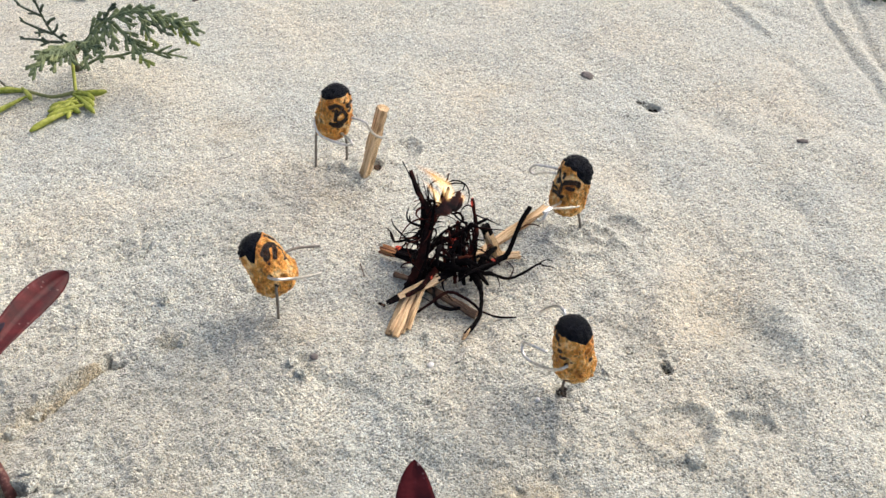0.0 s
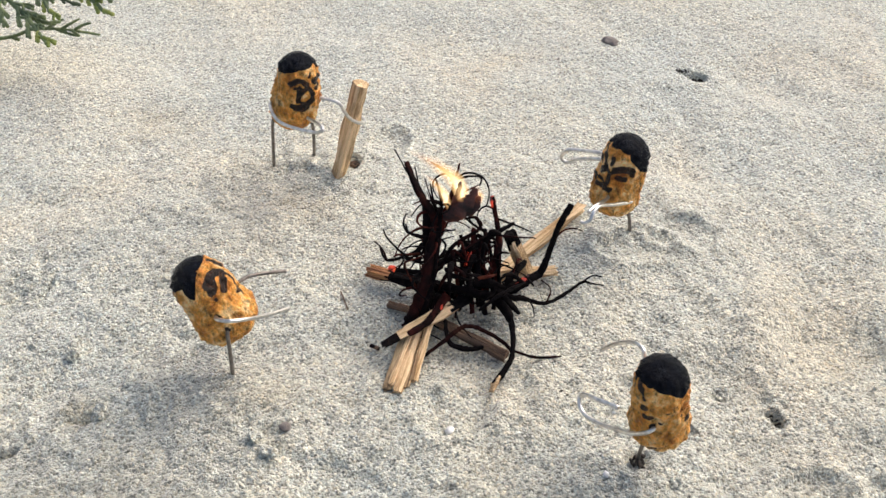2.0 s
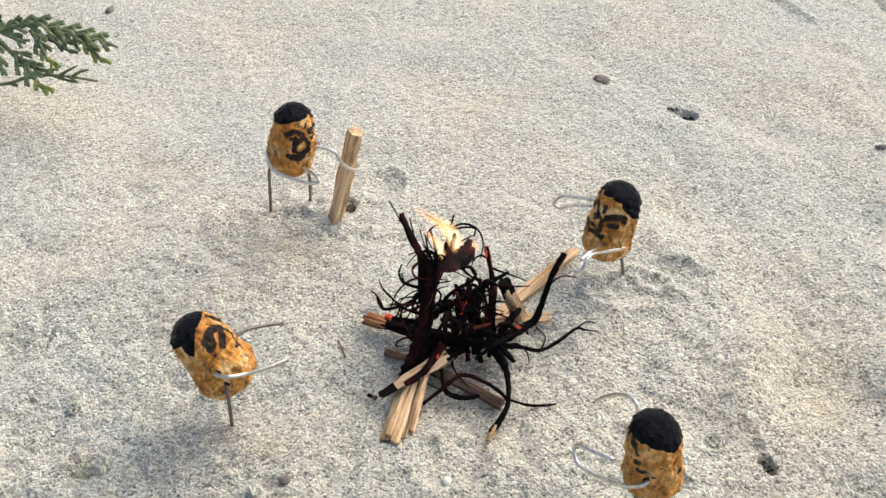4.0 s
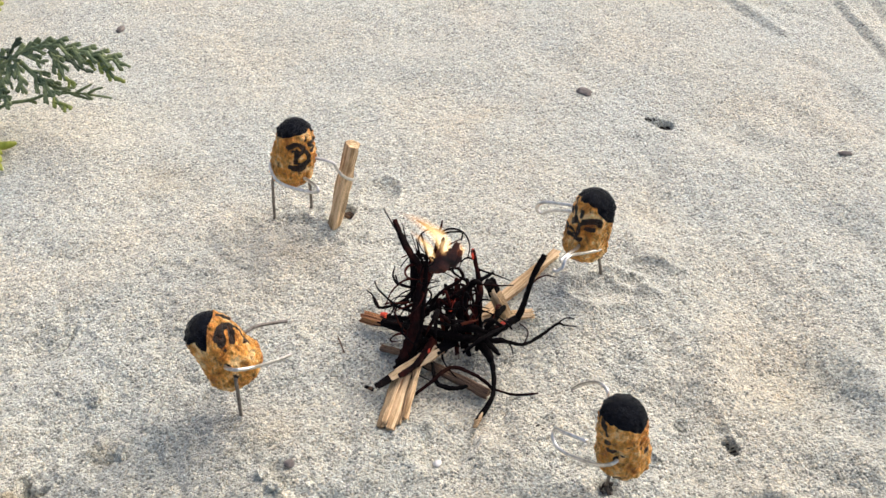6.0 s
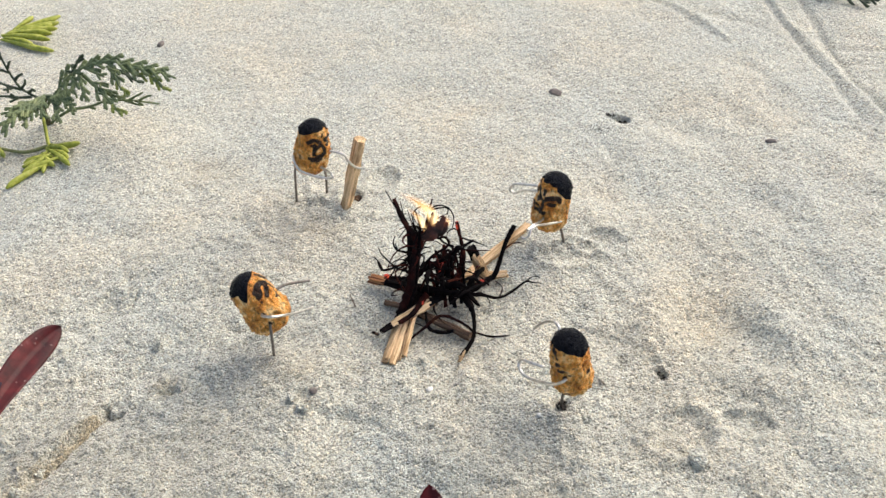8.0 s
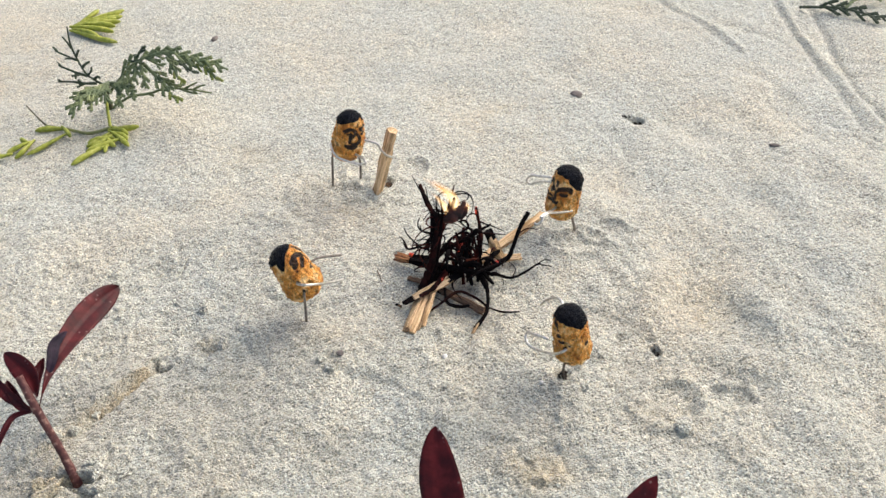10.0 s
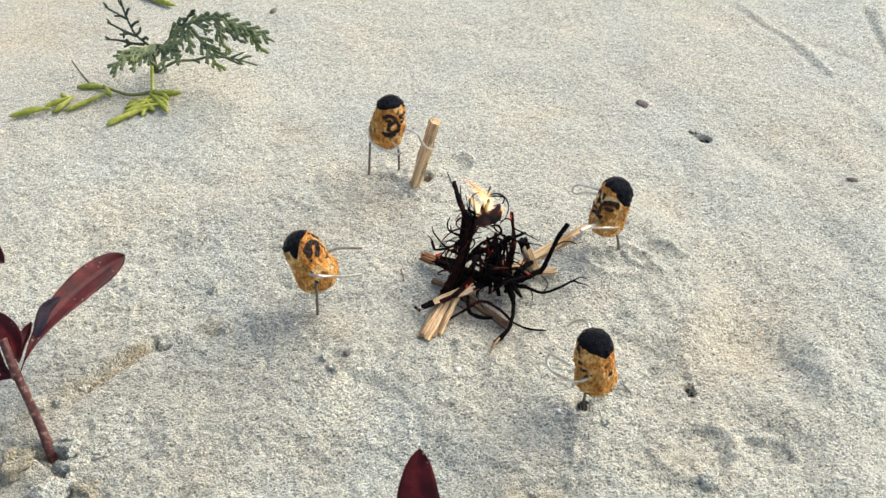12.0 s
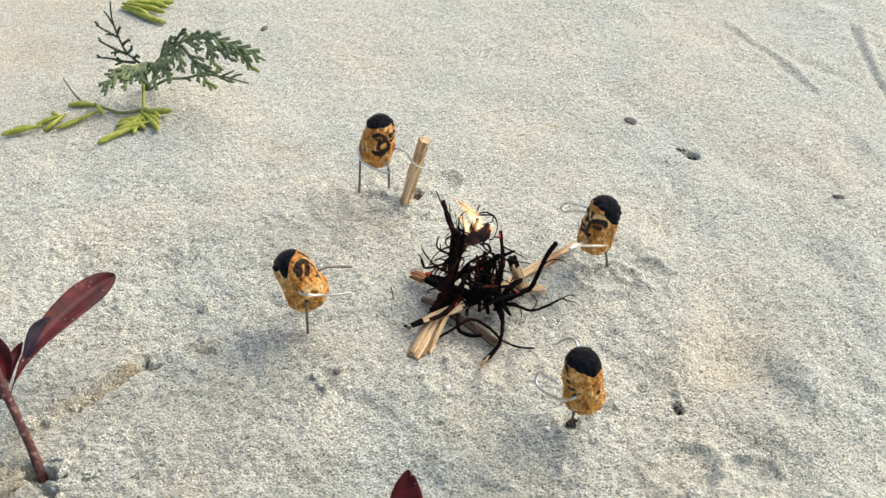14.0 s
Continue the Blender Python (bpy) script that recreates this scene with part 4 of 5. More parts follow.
for k in range(24):
    # a thicket of thin burnt curls on the side of the trunk
    u = rnd.randint(5, 13)
    q = TRUNK[u].copy()
    an, curl, lift = rnd.uniform(2.0, 4.3), rnd.choice((-1, 1)) * rnd.uniform(0.3, 0.9), rnd.uniform(-0.6, 0.5)
    line = [q]
    step = rnd.uniform(2.0, 3.4)
    for i in range(rnd.randint(4, 7)):
        an += curl * rnd.uniform(0.2, 1.1)
        q = q + Vector((math.cos(an), math.sin(an) * 0.8, lift + 0.3 * math.sin(i + k))) * step
        q.z = max(q.z, ground_z(q.x, q.y) + 0.8)
        line.append(q)
    bm = bmesh.new()
    w = rnd.uniform(0.3, 0.6)
    tube(bm, line, [w, w * 0.9, w * 0.7, w * 0.4], sides=5, per=4, rough=0.2, seed=700 + k, flat=0.7, twist=rnd.uniform(-2, 2))
    part("fibre", bm, CHAR, tuft)
rnd = random.Random(5)
for k in range(46):
    # fine curled fibres that leave the thick strands
    pts, radii = STRANDS[rnd.choice([0, 1, 3, 4, 6, 14, 15, 16, 17, 19, 5])]
    q = Vector(rnd.choice(pts[:-1] if len(pts) > 2 else pts))
    an, curl, lift = rnd.uniform(0, 2 * math.pi), rnd.uniform(-1.1, 1.1), rnd.uniform(-0.3, 0.7)
    line = [q]
    step = rnd.uniform(1.8, 3.0)
    for s in range(rnd.randint(4, 6)):
        an += curl * rnd.uniform(0.5, 1.2)
        q = q + Vector((math.cos(an), math.sin(an), lift)) * step
        lift -= 0.25
        q.z = max(q.z, ground_z(q.x, q.y) + 0.4)
        line.append(q)
    bm = bmesh.new()
    tube(bm, line, [0.42, 0.36, 0.28, 0.16], sides=5, per=4, rough=0.15, seed=k)
    part("fibre", bm, CHAR, tuft)

bm = bmesh.new()
tube(bm, [(-0.6, -2.0, 30.0), (3.8, -2.4, 33.0), (7.6, -0.6, 35.5), (9.9, 1.8, 38.5)], [1.2, 2.6, 2.2, 0.8], sides=9, per=6, flat=0.4, rough=0.4, seed=3)
tube(bm, [(1.0, -1.0, 31.0), (4.0, 0.5, 36.0), (5.0, 2.0, 41.0)], [1.2, 1.8, 0.5], sides=8, per=5, flat=0.35, rough=0.4, seed=6)
tube(bm, [(4.0, -2.0, 31.0), (8.5, -2.0, 33.0), (11.0, -0.5, 37.0)], [1.0, 1.7, 0.6], sides=8, per=5, flat=0.35, rough=0.4, seed=7)
part("husk", bm, [HUSK], tuft, "scorched orange-brown husk")
bm = bmesh.new()
tube(bm, [(15.2, -42.6, 2.2), (13.6, -45.0, 1.0), (12.6, -47.2, 0.4)], [0.9, 1.5, 1.0], sides=8, per=4, flat=0.5, rough=0.2, seed=4)
part("unburnt_tip", bm, [STRAW], tuft, "pale unburnt tip")


def ember(strand, pts, r, seed):
    bm = bmesh.new()
    tube(bm, pts, r, sides=8, per=5, flat=0.64, rough=0.12, seed=seed)
    part("ember", bm, EMBER, strand, "glowing red ember")


ember(made[5], [(22.0, -13.0, 9.8), (26.4, -10.8, 11.1)], [1.3, 1.65, 1.2], 1)
ember(made[16], [(7.2, -6.0, 18.8), (6.2, -11.2, 16.0)], [1.3, 1.9, 1.3], 2)
ember(made[4], [(15.4, 2.2, 30.2), (14.8, 3.9, 33.2)], [1.0, 1.1, 0.7], 3)
ember(made[24], [(-19.0, -0.4, 7.0), (-16.6, -2.2, 8.0)], [0.8, 1.0, 0.8], 4)
ember(made[23], [(-2.0, -19.4, 9.2), (-3.6, -22.0, 9.3)], [1.0, 1.75, 1.0], 5)

# ---- flame ----
def flame():
    bm = bmesh.new()
    heat = bm.verts.layers.float.new("warmth")
    tongues = [([(6, 0, 33), (5, 2, 38), (2, 4, 42), (-4, 6, 46), (-11, 8, 49)], [1.6, 2.7, 2.6, 1.7, 0.2]),
               ([(2, -1, 32), (0, 2, 36), (-3, 4, 39), (-7, 6, 42)], [1.2, 1.7, 1.2, 0.2]),
               ([(10, 0, 33), (11, 1, 36), (10, 2, 39)], [1.0, 1.4, 0.2])]
    for k, (pts, radii) in enumerate(tongues):
        for shell in range(6):
            f = 1.15 - 0.19 * shell
            cut = 1 - 0.055 * shell
            line = smooth_line(pts, 6)
            line = line[: max(4, int(len(line) * cut))]
            rings = tube(bm, line[::2], [max(q * f, 0.1) for q in radii[:-1]] + [0.1], sides=14, per=4, flat=0.65, rough=0.10, seed=k * 9 + shell)
            for i, ring in enumerate(rings):
                u = i / (len(rings) - 1)
                for v in ring:
                    v[heat] = min(1.0, 0.15 + 2.2 * u) * (1 - u) ** 0.8 * (0.09 + 0.066 * shell)
    ob = mesh_object("flame", bm, FLAME)
    return tagged(ob, "small pale yellow flame licking from the charred tuft", "flame")


flame()


# ---- seedlings ----
def leaf_blade(name, pts, width, parent, material, label="", fold=0.35, normal=(0, -0.5, 0.85), widest=0.42, wave=0.0, base=0.75):
    """A pointed leaf along pts (mm) with a folded midrib and a thin body."""
    line = smooth_line(pts, 7)
    n = len(line)
    bm = bmesh.new()
    cols = 8
    grid = {}
    for i, p in enumerate(line):
        u = i / (n - 1)
        t = (line[min(i + 1, n - 1)] - line[max(i - 1, 0)]).normalized()
        nv = Vector(normal)
        nv = (nv - t * nv.dot(t)).normalized()
        sv = t.cross(nv)
        prof = (u / widest) ** base if u < widest else (1 - (u - widest) / (1 - widest)) ** 0.8
        w = max(width / 2 * math.sin(min(prof, 1.0) * math.pi / 2), 0.25)
        for j in range(cols + 1):
            s = j / cols * 2 - 1
            lift = abs(s) * w * fold + wave * math.sin(u * 9 + s * 2) * abs(s)
            rib = 0.22 * math.exp(-(s / 0.12) ** 2)
            for side, off in ((0, 0.14), (1, -0.14)):
                grid[i, j, side] = bm.verts.new((p + sv * s * w + nv * (lift + off - rib * (1 if side == 0 else -1))) * 0.001)
    for i in range(n - 1):
        for j in range(cols):
            bm.faces.new((grid[i, j, 0], grid[i + 1, j, 0], grid[i + 1, j + 1, 0], grid[i, j + 1, 0]))
            bm.faces.new((grid[i, j + 1, 1], grid[i + 1, j + 1, 1], grid[i + 1, j, 1], grid[i, j, 1]))
        for j in (0, cols):
            q = (grid[i, j, 0], grid[i, j, 1], grid[i + 1, j, 1], grid[i + 1, j, 0])
            bm.faces.new(q if j == 0 else q[::-1])
    for f in bm.faces:
        f.smooth = True
    return part(name, bm, material, parent, label)


seedling = empty("seedling", "dark red leafy seedling rooted in crumbly sand", "plant")
bm = bmesh.new()
tube(bm, [(-152.0, -124.2, -4.0), (-152.6, -123.0, 1.0), (-155.4, -119.0, 9.6), (-157.9, -116.0, 16.8), (-162.4, -110.8, 28.7)], [2.3, 2.0, 1.75, 1.65, 1.7], sides=10, rough=0.05, seed=1)
part("stem", bm, REDSTEM, seedling)
bm = bmesh.new()
tube(bm, [(-162.6, -110.8, 28.2), (-165.5, -107.0, 35.5), (-168.5, -103.0, 41.4)], [1.9, 1.7, 1.6], sides=10, rough=0.05, seed=2)
part("stem", bm, REDSTEM, seedling, "cut red-brown stem stub with a pale end")
leaf_blade("leaf", [(-161.9, -110.0, 29.4), (-160.6, -105.0, 33.6), (-159.8, -96.0, 35.9), (-158.8, -82.0, 35.4), (-155.4, -64.0, 33.6), (-150.7, -50.0, 32.0), (-146.6, -42.8, 31.4)], 12.0, seedling, REDLEAF, fold=0.30, widest=0.70, normal=(0.35, -0.6, 0.7), base=2.1, wave=0.4)
leaf_blade("leaf_fold", [(-160.2, -98.0, 35.0), (-159.4, -92.0, 38.6), (-160.2, -84.0, 39.8), (-158.3, -76.0, 38.2)], 4.8, seedling, NAVYLEAF, "curled dark blue underside of the leaf", widest=0.55, fold=0.1, normal=(0.5, -0.6, 0.5))
leaf_blade("leaf", [(-162.9, -106.4, 34.4), (-165.8, -101.0, 38.2), (-170.7, -97.0, 41.7), (-178.0, -92.0, 43.2)], 9.0, seedling, REDLEAF, widest=0.5, fold=0.3)
leaf_blade("leaf", [(-162.2, -107.5, 33.4), (-163.6, -100.5, 35.0), (-163.5, -95.0, 36.6), (-162.4, -91.8, 39.6)], 4.6, seedling, REDLEAF, widest=0.5, fold=0.8)
leaf_blade("leaf", [(-164.6, -110.0, 27.4), (-171.6, -112.0, 27.6), (-174.2, -118.0, 26.6), (-176.6, -128.0, 22.8)], 2.8, seedling, REDLEAF, widest=0.6)
leaf_blade("leaf", [(-164.4, -110.0, 27.6), (-170.8, -107.0, 27.0), (-176.4, -101.0, 29.2), (-179.5, -97.0, 31.6)], 4.6, seedling, REDLEAF, widest=0.55, fold=0.6)
leaf_blade("leaf", [(-170.0, -107.0, 27.2), (-177.4, -103.0, 29.0), (-186.0, -96.0, 33.0)], 5.0, seedling, REDLEAF, widest=0.6)

seedling_low = empty("seedling", "dark maroon seedling with broad upright pointed leaves", "plant")
bm = bmesh.new()
tube(bm, [(21.0, -197.0, -3.0), (20.0, -196.0, 8.0), (18.0, -193.0, 22.0), (16.0, -191.0, 32.0)], [2.6, 2.2, 2.0, 1.8], sides=10, rough=0.05, seed=3)
part("stem", bm, REDSTEM, seedling_low)
leaf_blade("leaf", [(16.0, -191.0, 31.0), (11.0, -183.0, 34.0), (7.4, -171.0, 47.0), (4.7, -160.0, 59.0), (3.9, -150.3, 69.2)], 14.4, seedling_low, REDLEAF, fold=0.16, normal=(0.05, -0.75, 0.6), widest=0.62)
leaf_blade("leaf", [(17.0, -191.0, 31.0), (36.0, -192.0, 40.0), (62.0, -181.0, 50.0), (77.1, -164.4, 60.0)], 13.0, seedling_low, REDLEAF, fold=0.2, normal=(-0.1, -0.6, 0.75), widest=0.6)
leaf_blade("leaf", [(15.0, -191.0, 31.0), (4.0, -176.0, 38.0), (-12.0, -168.0, 42.0), (-30.0, -166.5, 40.0)], 10.0, seedling_low, GREENLEAF, "dark green lower leaf", fold=0.2, widest=0.55)

bm_holder = empty("fallen_leaf", "small curled dark red leaf lying on sand", "leaf")
gz = ground_z(-231, -20)
leaf_blade("blade", [(-246.0, -10.0, gz + 4.0), (-234.0, -17.0, gz + 2.5), (-225.0, -23.0, gz + 0.4)], 9.0, bm_holder, REDLEAF, widest=0.5, fold=0.5)


# ---- cedar sprig ----
def braid(bm, pts, r, slot=0, seed=0, tip=0.45, lobe=0.62):
    """A flat branchlet of overlapping scale leaves: a line of swollen joints."""
    length = sum((Vector(b) - Vector(a)).length for a, b in zip(pts, pts[1:]))
    n = max(3, round(length / (r * 2.1)))
    radii = []
    for i in range(n):
        k = r * (1 - (1 - tip) * (i / n) ** 2.2)
        radii += [k * lobe, k * 1.12, k]
    radii += [r * tip * 0.5]
    per = max(2, math.ceil(2.2 * n / (len(pts) - 1)))
    tube(bm, pts, radii, sides=7, per=per, flat=0.72, rough=0.12, slot=slot, seed=seed, spin=seed * 0.7)


def frond(name, pts, parent, r=0.95, forks=3, long=6.5, seed=1, materials=None, young=0, lean=0.52, up=(0.1, -0.6, 0.8), first=0.25):
    """One branchlet with shorter ones that leave it to both sides; young: how many of the last ones are yellow-green."""
    rnd = random.Random(seed)
    up = Vector(up).normalized()
    bm = bmesh.new()
    r *= 1.3
    braid(bm, pts, r, 0, seed)
    line = smooth_line(pts, 8)
    n = len(line) - 1
    for k in range(forks):
        u = first + (0.92 - first) * (k + 0.5 * rnd.random()) / max(forks - 0.5, 1)
        i = min(int(u * n), n - 1)
        p, t = line[i], (line[i + 1] - line[i]).normalized()
        side = t.cross(up).normalized() * (1 if k % 2 else -1)
        size = 1.3 * long * (1.1 - 0.55 * u) * rnd.uniform(0.75, 1.2)
        d = (t * 0.9 + side * lean + up * rnd.uniform(-0.15, 0.15)).normalized()
        bend = t * 0.25 * size - Vector((0, 0, 0.1 * size))
        q = [p, p + d * size * 0.5, p + d * size * 0.85 + bend * 0.7]
        slot = 1 if k >= forks - young else 0
        braid(bm, q, r * 0.88, slot, seed * 7 + k)
        if size > 5:
            m = q[1]
            for sign in (-1, 1):
                e = (t * 0.85 + side * sign * 0.7).normalized()
                braid(bm, [m, m + e * size * 0.22, m + e * size * 0.4 + bend * 0.3], r * 0.78, slot, seed * 11 + k)
    return part(name, bm, materials or [CEDAR, YOUNG], parent)


sprig = empty("cedar_sprig", "green cedar sprig with flat scaly fronds stuck in sand", "sprig")
bm = bmesh.new()
tube(bm, [(-212.7, 143, -3.7), (-212.8, 143, 3), (-211.9, 142, 10.8), (-206.5, 140, 20.9)], [2.0, 1.8, 1.5, 1.0], sides=8, rough=0.12, seed=1)
part("stem", bm, STALK, sprig)
frond("frond", [(-208.8, 141, 13.2), (-204.3, 140, 18.7), (-197.5, 140, 25.2), (-187.8, 138, 34.4), (-174.5, 134, 42.2), (-160.7, 130, 46.4), (-147.4, 124, 46.5), (-134.4, 118, 46.3), (-124.2, 114, 43.5)], sprig, r=1.05, forks=22, long=8.5, seed=1, young=0)
frond("frond", [(-191.4, 138, 30.5), (-192.2, 134, 27.7), (-192.6, 130, 24.2)], sprig, r=1.0, forks=3, long=5, seed=2, young=0)
frond("frond", [(-186.5, 137, 34), (-185.7, 132, 32.3), (-185.5, 127, 29.4)], sprig, r=1.0, forks=3, long=5, seed=3, young=0)
frond("frond", [(-182.2, 136, 36.7), (-179.9, 129, 33.7), (-177.2, 121, 28.2)], sprig, r=1.0, forks=5, long=5.5, seed=4, young=0)
frond("frond", [(-181, 136, 36), (-175.6, 131, 33.9), (-168.6, 124, 31.6), (-162.2, 116, 29.8), (-156.3, 108, 27.7)], sprig, r=1.0, forks=7, long=8, seed=5, young=2)
frond("frond", [(-170.4, 126, 32.5), (-164.7, 124, 29.7), (-156.4, 122, 28.2)], sprig, r=1.0, forks=3, long=5, seed=6, young=0)
frond("frond", [(-163.8, 131, 42.8), (-160, 126, 40.3), (-155.3, 118, 35.5)], sprig, r=1.0, forks=5, long=6.5, seed=7, young=2)
frond("frond", [(-144.5, 122, 46.5), (-137.7, 117, 43.6), (-130.6, 111, 38.9)], sprig, r=1.0, forks=5, long=6.5, seed=9, young=5)
frond("frond", [(-196.3, 139, 25.9), (-196.9, 134, 25.2), (-198.4, 130, 23.8)], sprig, r=1.0, forks=3, long=4.5, seed=10, young=0)
frond("frond", [(-174.8, 134, 41.1), (-169.9, 129, 40.1), (-164.8, 125, 40.6)], sprig, r=1.0, forks=3, long=5, seed=11, young=0)
frond("frond", [(-154, 127, 45.8), (-147.8, 122, 42.8), (-141.3, 118, 42.7)], sprig, r=1.0, forks=4, long=5, seed=12, young=2)
frond("frond", [(-176.3, 134, 41.8), (-172.2, 135, 43.9), (-169.8, 136, 44.6)], sprig, r=1.0, forks=2, long=3, seed=13, young=0)
frond("frond", [(-167.7, 132, 44.5), (-163.9, 133, 45.6), (-161.5, 134, 46.2)], sprig, r=1.0, forks=2, long=3, seed=14, young=0)
frond("frond", [(-206.5, 140, 20.9), (-209.7, 135, 22.2), (-212.8, 128, 23.4), (-216.8, 119, 23.5), (-222.8, 111, 20)], sprig, r=1.0, forks=9, long=8.5, seed=20, young=0)
frond("frond", [(-206.5, 140, 20.9), (-198.7, 134, 23.5), (-191, 127, 24.7), (-184.3, 121, 23.3)], sprig, r=1.0, forks=6, long=7.5, seed=21, young=0)
frond("frond", [(-206.6, 140, 20.5), (-199.7, 132, 21.7), (-196.1, 126, 21.2), (-195.6, 120, 19.4)], sprig, r=1.0, forks=5, long=6, seed=22, young=0)
frond("frond", [(-206.6, 140, 20.5), (-205.8, 132, 22.1), (-205, 126, 21.4), (-201.6, 121, 18.8)], sprig, r=1.0, forks=5, long=6, seed=23, young=0)
frond("frond", [(-207, 138, 21.3), (-209.2, 130, 21.6), (-210.9, 124, 21.5), (-212.8, 119, 19.7)], sprig, r=1.0, forks=5, long=6.5, seed=24, young=0)
frond("frond", [(-211.4, 131, 22.7), (-217, 125, 23.5), (-221.4, 121, 23.4)], sprig, r=1.0, forks=4, long=6, seed=25, young=0)
frond("frond", [(-203.4, 138, 21.9), (-193.6, 132, 24.4), (-188.2, 128, 23.5)], sprig, r=1.0, forks=4, long=6, seed=26, young=0)
frond("frond", [(-212.2, 143, -0.1), (-205.6, 142, 5), (-195.7, 140, 10.8), (-183.4, 137, 14.3), (-170.5, 133, 20), (-155.4, 129, 21.6), (-140.9, 125, 21.1)], sprig, r=0.95, forks=4, long=5, seed=30)
frond("frond", [(-166.1, 132, 20.2), (-161.1, 131, 23.4), (-156.6, 131, 25.5)], sprig, r=0.6, forks=0, seed=31)
frond("frond", [(-159.1, 130, 21.1), (-153.5, 129, 24.4), (-149.1, 129, 26.5)], sprig, r=0.6, forks=0, seed=31)
frond("frond", [(-160.8, 130, 21.4), (-155.3, 128, 20.4), (-151.1, 127, 19.5)], sprig, r=0.6, forks=0, seed=31)
frond("frond", [(-152.3, 128, 22.1), (-147.5, 127, 24.9), (-144.1, 127, 25.5)], sprig, r=0.6, forks=0, seed=31)
frond("frond", [(-160.4, 130, 41.5), (-154.4, 128, 38.8), (-147.7, 126, 34.3)], sprig, r=0.95, forks=3, long=5, seed=8, materials=[CEDAR_DARK, CEDAR_DARK])
frond("upright_frond", [(-186.8, 138, 34.5), (-184, 139, 39.1), (-179.4, 140, 44.9)], sprig, r=0.95, forks=2, long=4, seed=32, materials=[CEDAR_DARK, CEDAR_DARK])
frond("upright_frond", [(-184.6, 139, 38.4), (-186.5, 139, 40.1)], sprig, r=0.8, forks=0, seed=33, materials=[CEDAR_DARK, CEDAR_DARK])
frond("upright_frond", [(-182.2, 139, 41.4), (-177.7, 139, 43.4)], sprig, r=0.8, forks=0, seed=33, materials=[CEDAR_DARK, CEDAR_DARK])
frond("upright_frond", [(-186.1, 138, 36), (-189.5, 138, 37.2)], sprig, r=0.8, forks=0, seed=33, materials=[CEDAR_DARK, CEDAR_DARK])
frond("upright_frond", [(-214.2, 146, 16.3), (-218.9, 147, 18.9), (-223.1, 148, 23.3), (-225.8, 149, 33.1), (-226.9, 150, 43.5), (-225.5, 151, 53.8)], sprig, r=0.85, forks=0, seed=34, materials=[CEDAR_DARK, CEDAR_DARK])
frond("upright_frond", [(-217.3, 146, 16.9), (-224, 145, 17.8), (-231.5, 144, 19.9), (-239.7, 143, 20.8)], sprig, r=0.72, forks=2, long=4.5, seed=35, materials=[CEDAR_DARK, CEDAR_DARK], lean=0.6)
frond("upright_frond", [(-222.4, 148, 20.7), (-228, 147, 24.4), (-237.2, 146, 30.5)], sprig, r=0.72, forks=2, long=4.5, seed=36, materials=[CEDAR_DARK, CEDAR_DARK], lean=0.6)
frond("upright_frond", [(-225, 149, 30.9), (-229.8, 148, 34.9), (-236.3, 147, 39.9)], sprig, r=0.72, forks=2, long=4.5, seed=37, materials=[CEDAR_DARK, CEDAR_DARK], lean=0.6)
frond("upright_frond", [(-227.4, 150, 39.1), (-228.2, 149, 44.7), (-230, 149, 48.2)], sprig, r=0.72, forks=0, long=4.5, seed=38, materials=[CEDAR_DARK, CEDAR_DARK], lean=0.6)
frond("upright_frond", [(-222.1, 148, 21.9), (-219.3, 148, 24.3), (-218.2, 148, 27.4)], sprig, r=0.85, forks=0, long=4.5, seed=39, materials=[CEDAR_DARK, CEDAR_DARK], lean=0.6)
frond("upright_frond", [(-223.9, 148, 27.1), (-220.7, 148, 29.9), (-218, 148, 30.8)], sprig, r=0.85, forks=0, long=4.5, seed=40, materials=[CEDAR_DARK, CEDAR_DARK], lean=0.6)
frond("upright_frond", [(-226, 149, 33.8), (-223.5, 149, 37.7), (-222.6, 149, 38.5)], sprig, r=0.85, forks=0, long=4.5, seed=41, materials=[CEDAR_DARK, CEDAR_DARK], lean=0.6)
frond("upright_frond", [(-218.9, 147, 18.9), (-215.9, 147, 21), (-214.9, 147, 19.5)], sprig, r=0.85, forks=0, long=4.5, seed=42, materials=[CEDAR_DARK, CEDAR_DARK], lean=0.6)
frond("upright_frond", [(-228, 147, 24.4), (-229.8, 146, 20.3)], sprig, r=0.85, forks=0, long=4.5, seed=43, materials=[CEDAR_DARK, CEDAR_DARK], lean=0.6)
frond("upright_frond", [(-226.3, 145, 17.3), (-227.9, 145, 20.7)], sprig, r=0.85, forks=0, long=4.5, seed=44, materials=[CEDAR_DARK, CEDAR_DARK], lean=0.6)

far_sprig = empty("cedar_sprig", "small green cedar sprig lying on the sand", "sprig")
gz = ground_z(248, 222)
frond("frond", [(222.4, 231.9, gz + 1.5), (247.8, 221.6, gz + 5.0), (268.0, 210.0, gz + 3.0)], far_sprig, r=1.1, forks=9, long=10, seed=61, materials=[CEDAR_DARK, CEDAR_DARK])
frond("frond", [(247.8, 221.6, gz + 5.0), (262.0, 232.0, gz + 9.0), (286.0, 240.0, gz + 5.0)], far_sprig, r=1.1, forks=9, long=11, seed=62)


